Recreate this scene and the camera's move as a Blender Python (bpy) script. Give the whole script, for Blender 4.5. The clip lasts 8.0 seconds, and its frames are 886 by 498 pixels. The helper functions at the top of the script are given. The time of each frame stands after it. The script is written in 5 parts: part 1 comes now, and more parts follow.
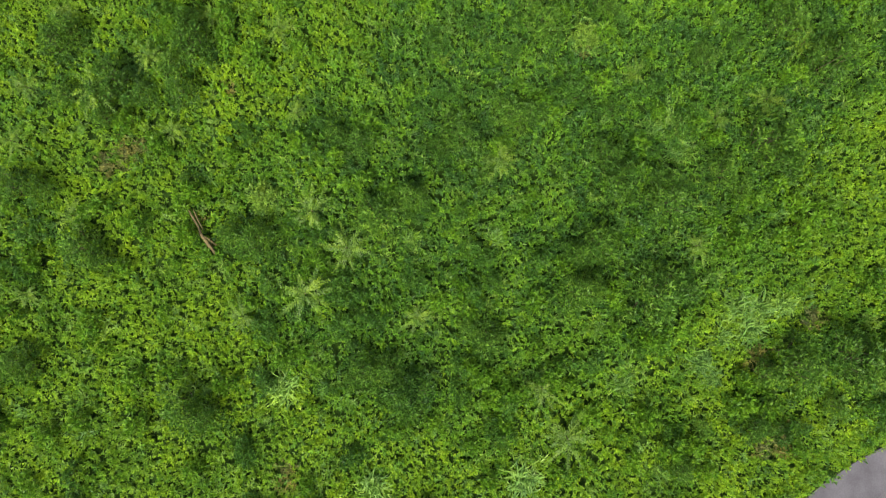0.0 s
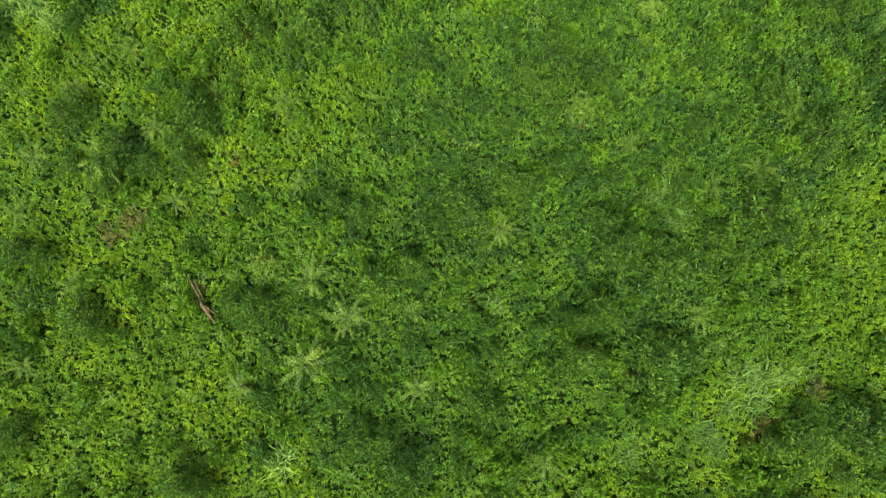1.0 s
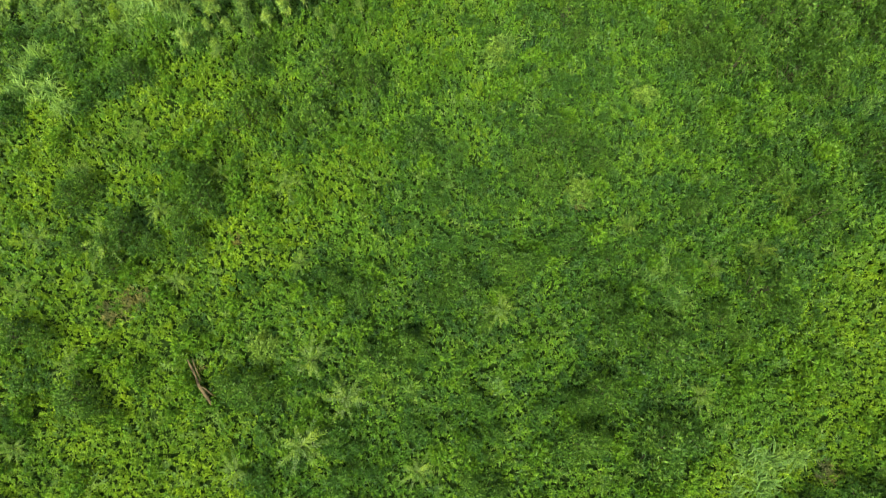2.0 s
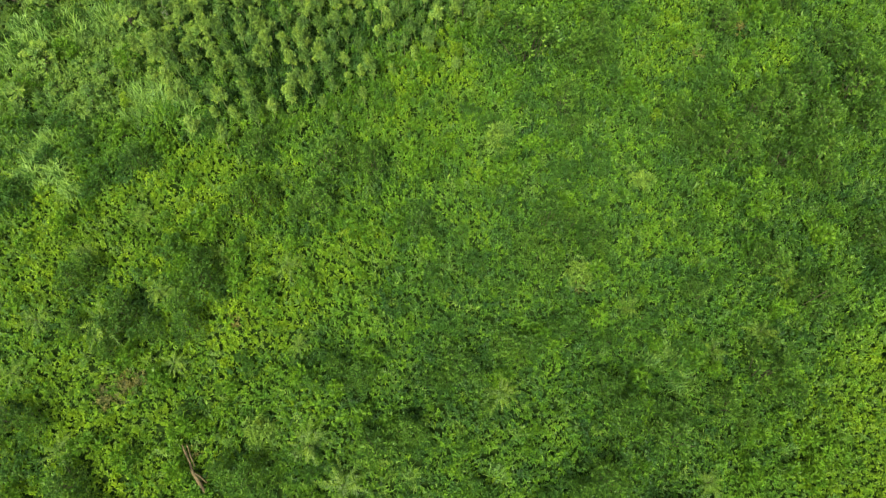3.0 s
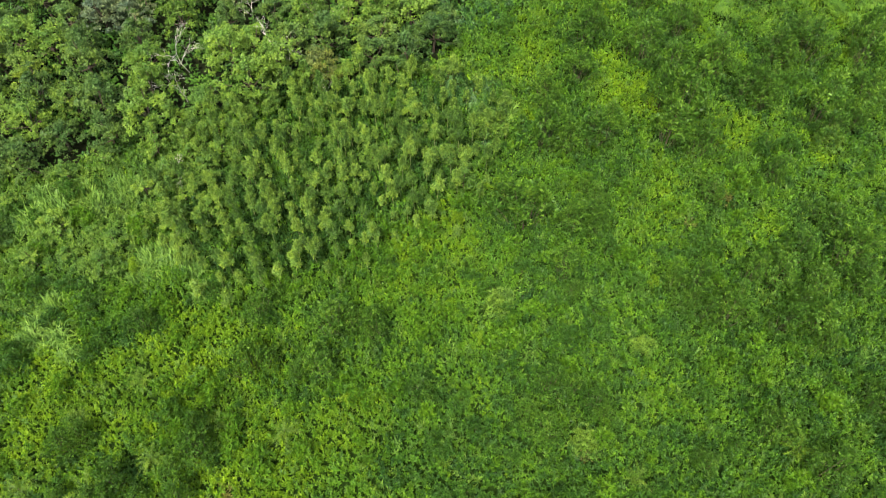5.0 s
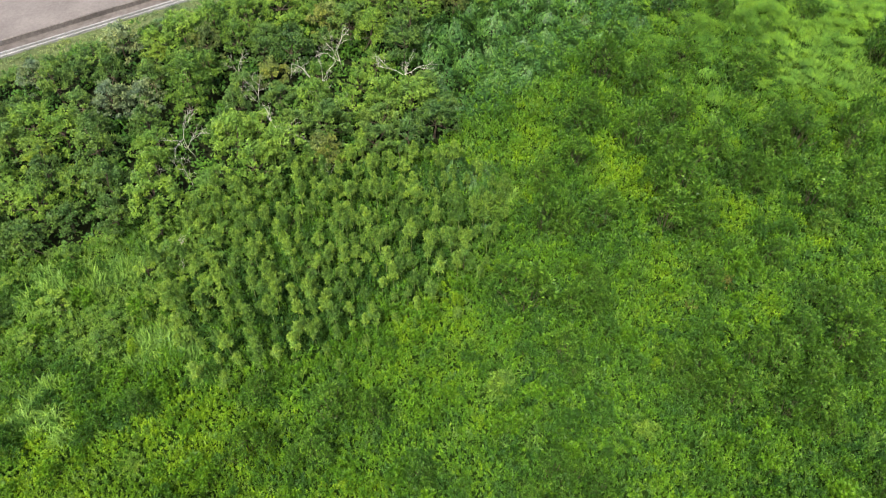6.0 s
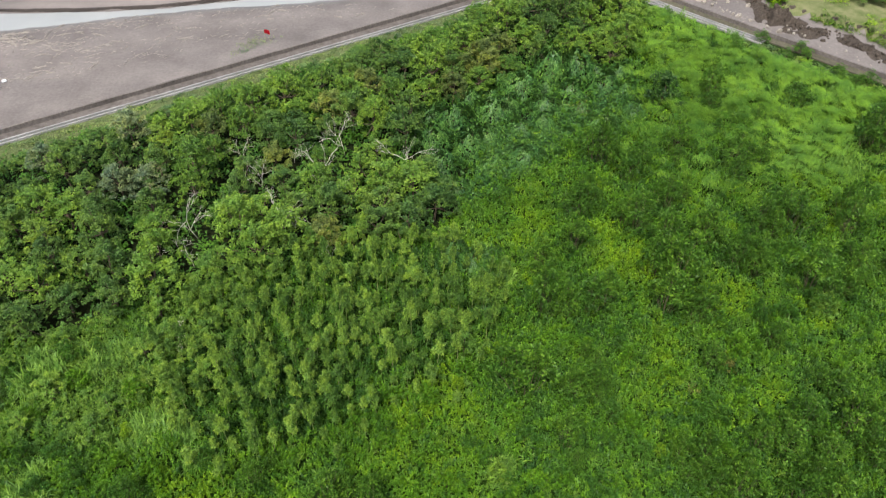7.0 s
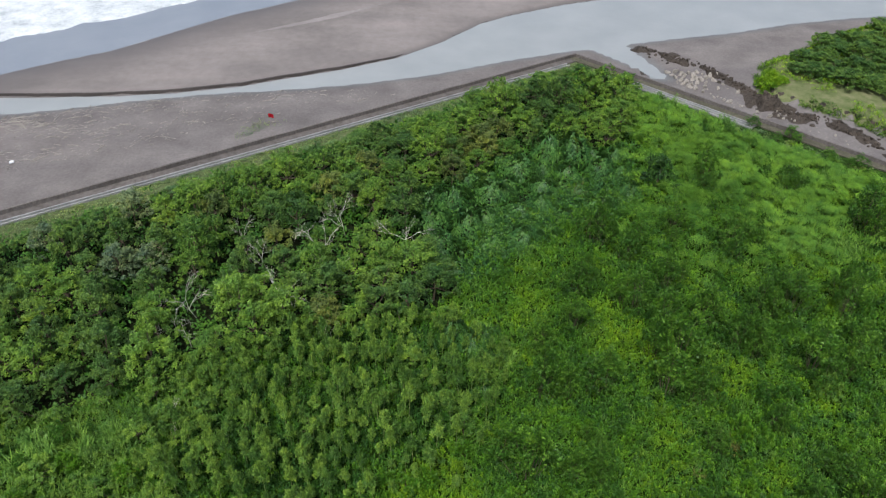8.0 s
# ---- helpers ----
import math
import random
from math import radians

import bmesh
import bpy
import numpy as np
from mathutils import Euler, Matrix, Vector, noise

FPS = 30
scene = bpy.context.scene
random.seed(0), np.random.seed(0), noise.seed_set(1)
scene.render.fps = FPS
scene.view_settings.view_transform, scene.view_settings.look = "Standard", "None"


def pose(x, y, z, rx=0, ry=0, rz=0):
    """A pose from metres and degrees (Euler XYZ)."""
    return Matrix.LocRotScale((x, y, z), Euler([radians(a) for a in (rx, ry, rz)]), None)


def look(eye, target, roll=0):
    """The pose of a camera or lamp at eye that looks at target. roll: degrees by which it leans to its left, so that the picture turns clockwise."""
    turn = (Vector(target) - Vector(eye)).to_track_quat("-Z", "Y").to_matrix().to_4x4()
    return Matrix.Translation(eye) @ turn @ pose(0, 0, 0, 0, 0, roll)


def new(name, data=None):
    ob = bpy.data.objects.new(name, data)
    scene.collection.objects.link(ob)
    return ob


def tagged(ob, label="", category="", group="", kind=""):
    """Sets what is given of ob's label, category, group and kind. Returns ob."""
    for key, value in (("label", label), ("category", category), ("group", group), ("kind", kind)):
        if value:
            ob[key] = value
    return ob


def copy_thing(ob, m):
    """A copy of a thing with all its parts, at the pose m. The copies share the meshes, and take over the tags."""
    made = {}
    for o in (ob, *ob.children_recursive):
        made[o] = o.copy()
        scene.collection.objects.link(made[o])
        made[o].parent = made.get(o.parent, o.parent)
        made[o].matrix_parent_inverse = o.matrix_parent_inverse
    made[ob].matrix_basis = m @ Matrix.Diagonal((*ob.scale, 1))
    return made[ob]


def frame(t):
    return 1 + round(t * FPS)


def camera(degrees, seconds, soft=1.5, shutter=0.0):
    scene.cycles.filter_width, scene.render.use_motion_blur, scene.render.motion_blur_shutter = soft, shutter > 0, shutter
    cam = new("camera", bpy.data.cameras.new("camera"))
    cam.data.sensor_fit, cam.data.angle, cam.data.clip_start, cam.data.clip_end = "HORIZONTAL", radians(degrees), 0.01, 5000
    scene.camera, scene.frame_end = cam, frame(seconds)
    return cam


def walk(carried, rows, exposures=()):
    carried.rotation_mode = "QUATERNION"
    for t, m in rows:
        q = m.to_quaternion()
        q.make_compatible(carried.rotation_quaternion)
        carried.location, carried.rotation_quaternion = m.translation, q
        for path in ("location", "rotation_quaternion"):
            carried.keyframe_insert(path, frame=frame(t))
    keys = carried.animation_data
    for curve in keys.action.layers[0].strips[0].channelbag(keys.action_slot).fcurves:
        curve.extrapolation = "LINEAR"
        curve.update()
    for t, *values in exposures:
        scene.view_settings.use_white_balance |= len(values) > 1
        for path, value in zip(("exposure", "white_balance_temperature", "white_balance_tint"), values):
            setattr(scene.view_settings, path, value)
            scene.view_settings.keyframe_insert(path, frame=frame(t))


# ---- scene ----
cam = camera(62.6, 8.0, soft=1.1, shutter=0.3)
# seconds, place, tilt, heading, roll
ROUTE = [
    (0.0, -0.00, -0.00, 60.00, -87.99, 0.05, 0.45),
    (0.5, -0.03, -0.03, 60.05, -85.41, -0.00, 0.45),
    (1.0, -0.06, -0.07, 60.10, -82.52, -0.03, 0.44),
    (1.5, -0.10, -0.10, 60.16, -79.43, -0.03, 0.44),
    (2.0, -0.13, -0.13, 60.21, -76.24, -0.02, 0.44),
    (2.5, -0.16, -0.17, 60.26, -72.99, 0.00, 0.43),
    (3.0, -0.19, -0.20, 60.31, -69.74, 0.04, 0.43),
    (3.5, -0.22, -0.23, 60.37, -66.49, 0.08, 0.44),
    (4.0, -0.25, -0.27, 60.42, -63.27, 0.13, 0.45),
    (4.5, -0.29, -0.30, 60.47, -60.06, 0.18, 0.46),
    (5.0, -0.32, -0.33, 60.52, -56.86, 0.23, 0.48),
    (5.5, -0.35, -0.37, 60.58, -53.66, 0.28, 0.51),
    (6.0, -0.38, -0.40, 60.63, -50.45, 0.31, 0.55),
    (6.5, -0.41, -0.44, 60.68, -47.23, 0.34, 0.60),
    (7.0, -0.44, -0.47, 60.73, -44.03, 0.34, 0.66),
    (7.5, -0.48, -0.50, 60.79, -40.86, 0.33, 0.73),
    (8.0, -0.51, -0.54, 60.84, -37.79, 0.30, 0.81),
]


def gaze(x, y, z, tilt, heading, roll):
    a, b = radians(tilt), radians(heading)
    ahead = Vector((-math.sin(b) * math.cos(a), math.cos(b) * math.cos(a), math.sin(a)))
    level = Vector((math.cos(b), math.sin(b), 0))
    up = level.cross(ahead)
    r = radians(roll)
    right, top = math.cos(r) * level + math.sin(r) * up, math.cos(r) * up - math.sin(r) * level
    m = Matrix((right, top, -ahead)).transposed().to_4x4()
    return Matrix.Translation((x, y, z)) @ m


walk(cam, [(t, gaze(*row)) for t, *row in ROUTE], exposures=[(0.0, 2.1, 6500, 10), (5.6, 2.1, 6500, 10), (6.5, 1.9, 6400, 9), (7.0, 1.72, 6300, 9), (7.5, 1.66, 6100, 9), (8.0, 1.2, 5850, 8)])

# ---- light: an overcast summer sky ----
world = bpy.data.worlds.new("overcast_sky")
scene.world = world
world.use_nodes = True
wn = world.node_tree.nodes
sky = wn.new("ShaderNodeTexSky")
sky.sky_type, sky.sun_disc = "NISHITA", False
sky.sun_elevation, sky.sun_rotation = radians(62), radians(200)
sky.dust_density, sky.ozone_density, sky.air_density = 6.0, 0.3, 1.0
wn["Background"].inputs["Strength"].default_value = 0.065
world.node_tree.links.new(sky.outputs[0], wn["Background"].inputs["Color"])
sun = new("sun", bpy.data.lights.new("sun", "SUN"))
sun.data.energy, sun.data.angle, sun.data.color = 1.5, radians(10), (1.0, 0.97, 0.92)
sun.matrix_world = look((0, 0, 0), (-math.sin(radians(200)) * math.cos(radians(62)), -math.cos(radians(200)) * math.cos(radians(62)), -math.sin(radians(62))))

# ---- plan: clumps of plants as (x, y, radius) ----
SHRUBS_0 = [
    (-7.2, 10.3, 2.3), (-20.7, 18.1, 2.5), (-31.3, 18.5, 2.1), (-34.2, 6.4, 2.3), (-28.6, 1.9, 2.7), (-34.3, -7.3, 2.3),
    (-15.3, 2.4, 2.7), (-4.8, 4.8, 2.8), (13.6, 7.3, 2.8), (25.1, 10.6, 3.2), (17.7, 5.5, 2.8), (12.6, 2.2, 2.7),
    (16.8, -1.4, 3.2), (20.9, 17.1, 2.1), (8, 20.7, 2.3), (30.6, 16.7, 2.8), (-2.8, -9.7, 3.2), (-20.5, -10.8, 3.2),
    (-6.5, -7.5, 2.3), (3.5, -5.2, 2.3), (28.1, -6.8, 3.2), (32.7, -6.7, 3.2), (24.9, -12.2, 2.0), (20.8, -12.2, 1.2),
    (-28, 14.3, 2.3), (-20.9, 7.5, 1.3), (10.4, -1.4, 2.3), (0.7, 10.9, 2.8), (5.2, 13.2, 2.8), (3.4, 8.1, 1.6),
]
SHRUBS_1 = [
    (31.8, -10.3, 1.8), (19, -15.4, 1.4), (22.3, 8.3, 2.3), (-10.7, 30.4, 3.1), (-6.6, 29.3, 2.5), (-28, 29.7, 2),
    (-17, 32.1, 2.1), (-11.4, 25.4, 2.5), (-17, 25.9, 2.5), (-2.4, 23.9, 2.5), (8.5, 24.5, 3), (12.4, 22.4, 2),
    (11.1, 35.9, 2.6), (8.1, 42.7, 3.8), (14.6, 42.1, 2.7), (30.5, 35.5, 3.2), (26.3, 31.3, 3.1), (30.8, 30.8, 2.6),
    (33.8, 30.3, 2.6), (37.2, 23.7, 2.5), (27.3, 20, 2.4), (37.7, 38, 3.2), (21.2, 32.5, 2.1), (-25.9, 15, 2.8),
    (-30.9, 14, 1.9), (-21.6, 15, 2.4), (9.5, 53, 3.6), (15.5, 53.1, 3.6), (15.3, 44.8, 2.3), (12.3, 42, 2.8),
]
SHRUBS_2 = [
    (23.4, 53.2, 3), (27.6, 52.5, 3), (34, 48.7, 1.8), (26.1, 62.5, 3.2), (34.8, 58.3, 2.5), (45.7, 56.8, 2.5),
    (14.5, 62.4, 2.6), (10.5, 59.7, 2.5), (26.4, 45.7, 2.3), (34.6, 34.4, 3.2), (39.4, 34.5, 2.7), (23.4, 34.3, 2.7),
    (38.2, 42.3, 2.8), (33.4, 38.2, 2.7), (19.7, 79.9, 3.1), (23.7, 76.2, 3), (30.2, 81.5, 3.1), (16.7, 69.1, 3.2),
    (27.7, 70.5, 2.9), (37.3, 79.1, 3.9), (42, 79.2, 2.3), (42, 66.6, 3.5), (49.1, 66.8, 3.5), (58.6, 83.7, 4),
    (47.1, 109.4, 2.4), (51, 93.7, 3.4), (38.4, 94.9, 3.5), (65.3, 100.8, 2.3), (37.8, 66.5, 2.8), (33.3, 60.5, 3.3),
]
SHRUBS_3 = [
    (41.4, 56.3, 3.8), (48.1, 60, 3.3), (25.8, 56.8, 3.8), (22.5, 66.1, 2.8), (30.3, 64.3, 2.7), (52.6, 114.6, 2),
    (58.1, 110.8, 2.4), (62.2, 104.2, 2.3),
]
BRIGHT_0 = [
    (-20.9, -4, 5.1), (-25, -7.3, 4.1), (-25.8, 7, 4.2), (-29.5, 8.4, 3.3), (-7.8, 19.9, 3.3), (-14.3, 16.5, 3.7),
    (-31.5, -3.7, 2.8), (-31.7, -12.8, 3.7), (-11, -15.8, 3.7), (-0.9, -16.2, 2.7), (30.8, 2.9, 4.2), (33.2, 7.1, 3.2),
    (34.6, 11.3, 2.8), (30.3, -1.3, 2.3), (18.3, -10.1, 2.8), (14.6, -14.2, 2.7), (18.4, 21.5, 2.8), (-1.2, 7.2, 1.9),
    (-22.3, 26.7, 4.1), (-23.6, 29.5, 2.6), (-33.1, 22.3, 3.5), (-27.7, 22.3, 3), (-1.5, 33.8, 2.6), (1.6, 38, 2.7),
    (-3.7, 38, 2.1), (3.6, 28.6, 2.6), (21.4, 43.3, 3.3), (20.5, 39.4, 2.7), (18.3, 26.5, 2.5), (25, 23.3, 2),
]
BRIGHT_1 = [
    (-15.2, 20.8, 2.5), (33.1, 23.9, 2.5), (-6.2, 18.3, 2.4), (22.2, 47.6, 4.1), (-1.8, 42.2, 4), (2.3, 62.8, 3.2),
    (7.9, 57.7, 1.9), (21.3, 59.6, 3.8), (31.4, 55.5, 3.7), (10.3, 66.6, 2.7), (18.8, 65.8, 2.6), (31.6, 42, 2.8),
    (39.7, 51.6, 3), (49, 79, 4.6), (52.4, 85.7, 3.3), (56.2, 105.1, 4.7), (51.1, 106.8, 3.8), (41.1, 101, 4.5),
    (58.1, 91.7, 4.3), (9.7, 70.7, 2.9), (5.8, 64.3, 3.4), (18.9, 60.8, 2.7), (45.8, 92.9, 3.4), (19.5, 73.3, 2.2),
    (38.3, 108.2, 3.8), (36.2, 120.6, 3.1),
]
TUFTS_0 = [
    (16.9, 12, 1.6), (18.7, 12.7, 1.6), (19.2, 10.4, 1.6), (24.2, -2.7, 1.8), (25.8, -2.5, 1.8), (25.1, -4.3, 1.8),
    (21, -6.9, 1.6), (22.8, -5, 1.4), (27.9, -2.2, 1.6), (6.8, -16.5, 2.1), (4.4, 3.1, 1.4), (-2.5, 2.6, 1.2),
    (12.7, -4.2, 1.1), (-12.9, -9.4, 1.8), (-5.5, -17.1, 1.8), (21.9, -8.2, 1.4), (14.6, -8.7, 1.4), (-42, 45.1, 2.2),
    (-39.6, 43.9, 2.2), (-41.9, 41.9, 2.2), (-27.8, 38.2, 1.9), (-28.6, 36.4, 1.9), (-24.4, 36.4, 1.9), (-22.5, 34.1, 1.6),
    (-37.5, 29.8, 2.1), (-35.2, 28.7, 2), (-33.9, 27.1, 1.5), (-36.9, 32.2, 1.8), (-38.6, 27.6, 1.8), (5.3, 33.7, 1.6),
]
TUFTS_1 = [
    (-29.3, 37.6, 1.6), (-40.7, 43, 2), (-37.4, 45.9, 1.7), (-26.5, 37.7, 1.9), (-29.8, 35.1, 1.6), (3.6, 61.7, 1.9),
    (6.6, 57.5, 1.9), (-37.6, 28.4, 2.1), (-23.5, 33.3, 1.3), (-36.1, 44.2, 2), (-34.1, 46.3, 1.7),
]
SAPLINGS_0 = [
    (-10.5, 5, 2.1), (-10.9, -1.6, 2.5), (-7.7, 2.1, 2.1), (4.6, 9.3, 1.8), (-28, 14.6, 2.3), (9.9, -12.8, 2.3),
    (-16.1, -3.5, 1.6), (26, 14.4, 1.8),
]

SHRUBS = SHRUBS_0 + SHRUBS_1 + SHRUBS_2 + SHRUBS_3 + [(47.7, 111, 1.7), (55, 109, 2.0), (58, 103, 1.9), (63.6, 101, 2.0), (65.3, 97.4, 1.6), (38.5, 123, 1.7), (42, 119, 1.6), (40, 100.6, 1.5), (47.7, 99, 1.6), (52, 93, 1.7), (44, 89, 1.8)]
BRIGHT = BRIGHT_0 + BRIGHT_1 + [(14, -13.5, 2.6), (18, -10, 2.4), (23.5, -6, 2.0), (32, -11.5, 3.0), (26, -15.5, 3.0), (20, -16.5, 3.0), (6, -16.5, 3.0), (22, -3.5, 2.5), (27.5, -1, 3.0)]
TUFTS = TUFTS_0 + TUFTS_1
FOREST = [(-140, 20), (-62, 79), (-45.5, 88), (-27, 99.5), (-13, 108.5), (1, 118), (12, 125.5), (25, 136), (32.5, 134), (33, 126),
          (28.6, 109), (25.8, 98), (14, 91), (4, 84), (1.5, 71), (-1, 66), (-17.7, 60), (-23.3, 58), (-30.5, 54), (-36.3, 50), (-46.5, 47), (-140, 0)]
BAMBOO = [(-27.8, 41.4), (-24.4, 36.9), (-19.2, 34.6), (-12.3, 36.5), (-7.9, 40.4), (-1.4, 44.0), (2.0, 48.4), (4.0, 52.9), (3.7, 57.1), (-2.4, 61.2),
          (-11.6, 61.5), (-17.8, 59.0), (-19.6, 54.5), (-25.4, 52.7), (-26.6, 47.9), (-28.2, 44.9)]
VINES = [(2, 70), (9, 76), (16, 84), (28, 90), (29, 108), (18, 106), (8, 100), (-3, 90), (-3, 74)]
CORNER = (25.6, 143.75)
WALL_W, WALL_E = (-130.2, 40.5), (105.2, 69.2)
RIVER = [(-100, 117), (-81, 116.5), (-75.5, 117.8), (-67.2, 120.1), (-60.7, 122.4), (-44.9, 126.4), (-30.4, 128.8), (-17.6, 131.8), (-4.4, 136.2),
         (11.9, 144.1), (24.3, 149.1), (30, 151), (36.4, 143.5), (40.8, 136.1), (43.4, 136.0), (39.6, 147.3), (37.5, 153.5), (50.5, 157.7), (64.3, 161.7), (79.5, 167.9), (94.4, 171.9),
         (104.6, 174.2), (170, 190), (170, 215), (120, 190), (90, 185), (64, 187), (50, 189), (36.7, 182.2), (27.8, 178.5), (13.4, 170.1),
         (6.5, 164.7), (-2.5, 153.2), (-11.8, 144.3), (-22.8, 138), (-33.4, 133.3), (-40.4, 129.9), (-53.5, 126.2), (-63.7, 124.7), (-74, 123.8),
         (-84.4, 123.4), (-100, 121)]
SEA = [(-3000, -900), (-130, 108), (-89.2, 133), (-80.9, 139.6), (-71.6, 145.8), (-62.7, 155.6), (-52.8, 166.5), (-37.7, 178.7), (-10, 200),
       (30, 222), (110, 245), (3000, 500), (3000, 3000), (-3000, 3000)]
FAR_BANK = [(60, 128), (61.5, 136), (65, 142), (73, 147), (84.6, 157), (100, 166), (170, 185), (170, 90), (88, 90), (80, 106), (72, 119), (66, 124)]
ROAD = [(10, -36), (22, -24.5), (29.5, -17.9), (33.2, -15.2), (36.5, -13.4), (44, -10), (60, -6)]
WATER_Z = -1.1


# ---- numbers ----
def inside(poly, x, y):
    hit = np.zeros(x.shape, bool)
    for (ax, ay), (bx, by) in zip(poly, poly[1:] + poly[:1]):
        if ay != by:
            cross = (ay > y) != (by > y)
            hit ^= cross & (x < (bx - ax) * (y - ay) / (by - ay) + ax)
    return hit


def reach(line, x, y):
    """Distance to an open line of points."""
    best = np.full(x.shape, 1e9)
    for (ax, ay), (bx, by) in zip(line, line[1:]):
        dx, dy = bx - ax, by - ay
        k = np.clip(((x - ax) * dx + (y - ay) * dy) / (dx * dx + dy * dy), 0, 1)
        best = np.minimum(best, np.hypot(x - ax - k * dx, y - ay - k * dy))
    return best


def smooth_noise(x, y, size, seed):
    table = np.random.RandomState(seed).rand(256, 256)
    u, v = x / size + 37.3, y / size + 71.9
    i, j = np.floor(u).astype(int), np.floor(v).astype(int)
    fu, fv = u - i, v - j
    fu, fv = fu * fu * (3 - 2 * fu), fv * fv * (3 - 2 * fv)
    a, b = table[i % 256, j % 256], table[(i + 1) % 256, j % 256]
    c, d = table[i % 256, (j + 1) % 256], table[(i + 1) % 256, (j + 1) % 256]
    return (a * (1 - fu) + b * fu) * (1 - fv) + (c * (1 - fu) + d * fu) * fv


def behind_walls(x, y, back=0.0):
    """Whether a place lies on the meadow's side of both sea walls, at least back metres from them."""
    def off(a, b):
        dx, dy = b[0] - a[0], b[1] - a[1]
        return ((y - a[1]) * dx - (x - a[0]) * dy) / math.hypot(dx, dy)
    return (off(WALL_W, CORNER) < -back) & (off(CORNER, WALL_E) < -back)


def height(x, y):
    """The lie of the land."""
    x, y = np.asarray(x, float), np.asarray(y, float)
    meadow = behind_walls(x, y, 0.3)
    z = np.where(meadow, 0.5 * (smooth_noise(x, y, 14, 3) - 0.5) * np.clip(np.where(meadow, 1, 0), 0, 1), -0.6)
    near_wall = np.minimum(reach([WALL_W, CORNER], x, y), reach([CORNER, WALL_E], x, y))
    z = np.where(meadow, z * np.clip((near_wall - 4) / 6, 0, 1), z)
    shore = RIVER[:13]
    spit_edge = RIVER[28:]
    rd, sd = reach(shore, x, y), reach(spit_edge, x, y)
    sea_edge = SEA[1:12]
    ed = reach(sea_edge, x, y)
    right = reach(RIVER[13:22], x, y)
    sand = WATER_Z + np.clip(0.06 * rd, 0, 0.5) + 0.12 * smooth_noise(x, y, 9, 5) * np.clip(rd / 8, 0, 1)
    spit = (y > 123) & ~inside(RIVER, x, y) & (sd < rd) & (sd < right)
    bar = WATER_Z + np.minimum(np.clip(0.75 * sd, 0, 0.55) + np.clip(0.02 * sd, 0, 0.4), np.clip(0.05 * ed, 0, 3))
    plain = WATER_Z + np.clip(0.05 * right, 0, 0.5) + 0.1 * smooth_noise(x, y, 7, 8) * np.clip(right / 6, 0, 1)
    out = np.where(spit, bar, np.where(right < rd, plain, sand))
    bank = inside(FAR_BANK, x, y)
    bd = reach(FAR_BANK + FAR_BANK[:1], x, y)
    out = np.where(bank, out + np.clip(bd * 0.9, 0, 0.9) + 0.5 * smooth_noise(x, y, 5, 9) * np.clip(bd, 0, 1), out)
    wet = inside(RIVER, x, y)
    out = np.where(wet, WATER_Z - np.clip(0.25 * np.minimum(np.minimum(rd, sd), right), 0, 1.2), out)
    out = np.where(inside(SEA, x, y), WATER_Z - np.clip(0.05 * ed, 0.02, 3), out)
    return np.where(meadow, z, out)


# ---- meshes ----
def leaf_mesh(name, base, way, face, length, width):
    """Many separate pointed leaves: where each begins, where it points, which way it faces."""
    way = way / np.linalg.norm(way, axis=1, keepdims=True)
    side = np.cross(way, face)
    side /= np.linalg.norm(side, axis=1, keepdims=True) + 1e-9
    up = np.cross(side, way)
    length, width = np.broadcast_to(length, len(base))[:, None], np.broadcast_to(width, len(base))[:, None]
    mid = base + way * length * 0.45 + up * length * 0.08
    verts = np.stack([base, mid + side * width * 0.5, base + way * length - up * length * 0.1, mid - side * width * 0.5], 1)
    n = len(base)
    me = bpy.data.meshes.new(name)
    me.vertices.add(4 * n)
    me.vertices.foreach_set("co", verts.reshape(-1).astype(np.float32))
    me.loops.add(4 * n)
    me.loops.foreach_set("vertex_index", np.arange(4 * n, dtype=np.int32))
    me.polygons.add(n)
    me.polygons.foreach_set("loop_start", np.arange(0, 4 * n, 4, dtype=np.int32))
    me.update(calc_edges=True)
    return me


def blade_mesh(name, base, way, face, length, width):
    """Many separate narrow leaves, each one tapering from its foot to a point."""
    way = way / np.linalg.norm(way, axis=1, keepdims=True)
    side = np.cross(way, face)
    side /= np.linalg.norm(side, axis=1, keepdims=True) + 1e-9
    n = len(base)
    length, width = np.broadcast_to(length, n)[:, None], np.broadcast_to(width, n)[:, None]
    foot = base + way * length * 0.12
    return corner_mesh(name, np.stack([foot + side * width * 0.5, base + way * length, foot - side * width * 0.5], 1))


def corner_mesh(name, corners):
    """Separate triangles from an array of their corners."""
    n = len(corners)
    me = bpy.data.meshes.new(name)
    me.vertices.add(3 * n)
    me.vertices.foreach_set("co", corners.reshape(-1).astype(np.float32))
    me.loops.add(3 * n)
    me.loops.foreach_set("vertex_index", np.arange(3 * n, dtype=np.int32))
    me.polygons.add(n)
    me.polygons.foreach_set("loop_start", np.arange(0, 3 * n, 3, dtype=np.int32))
    me.update(calc_edges=True)
    return me


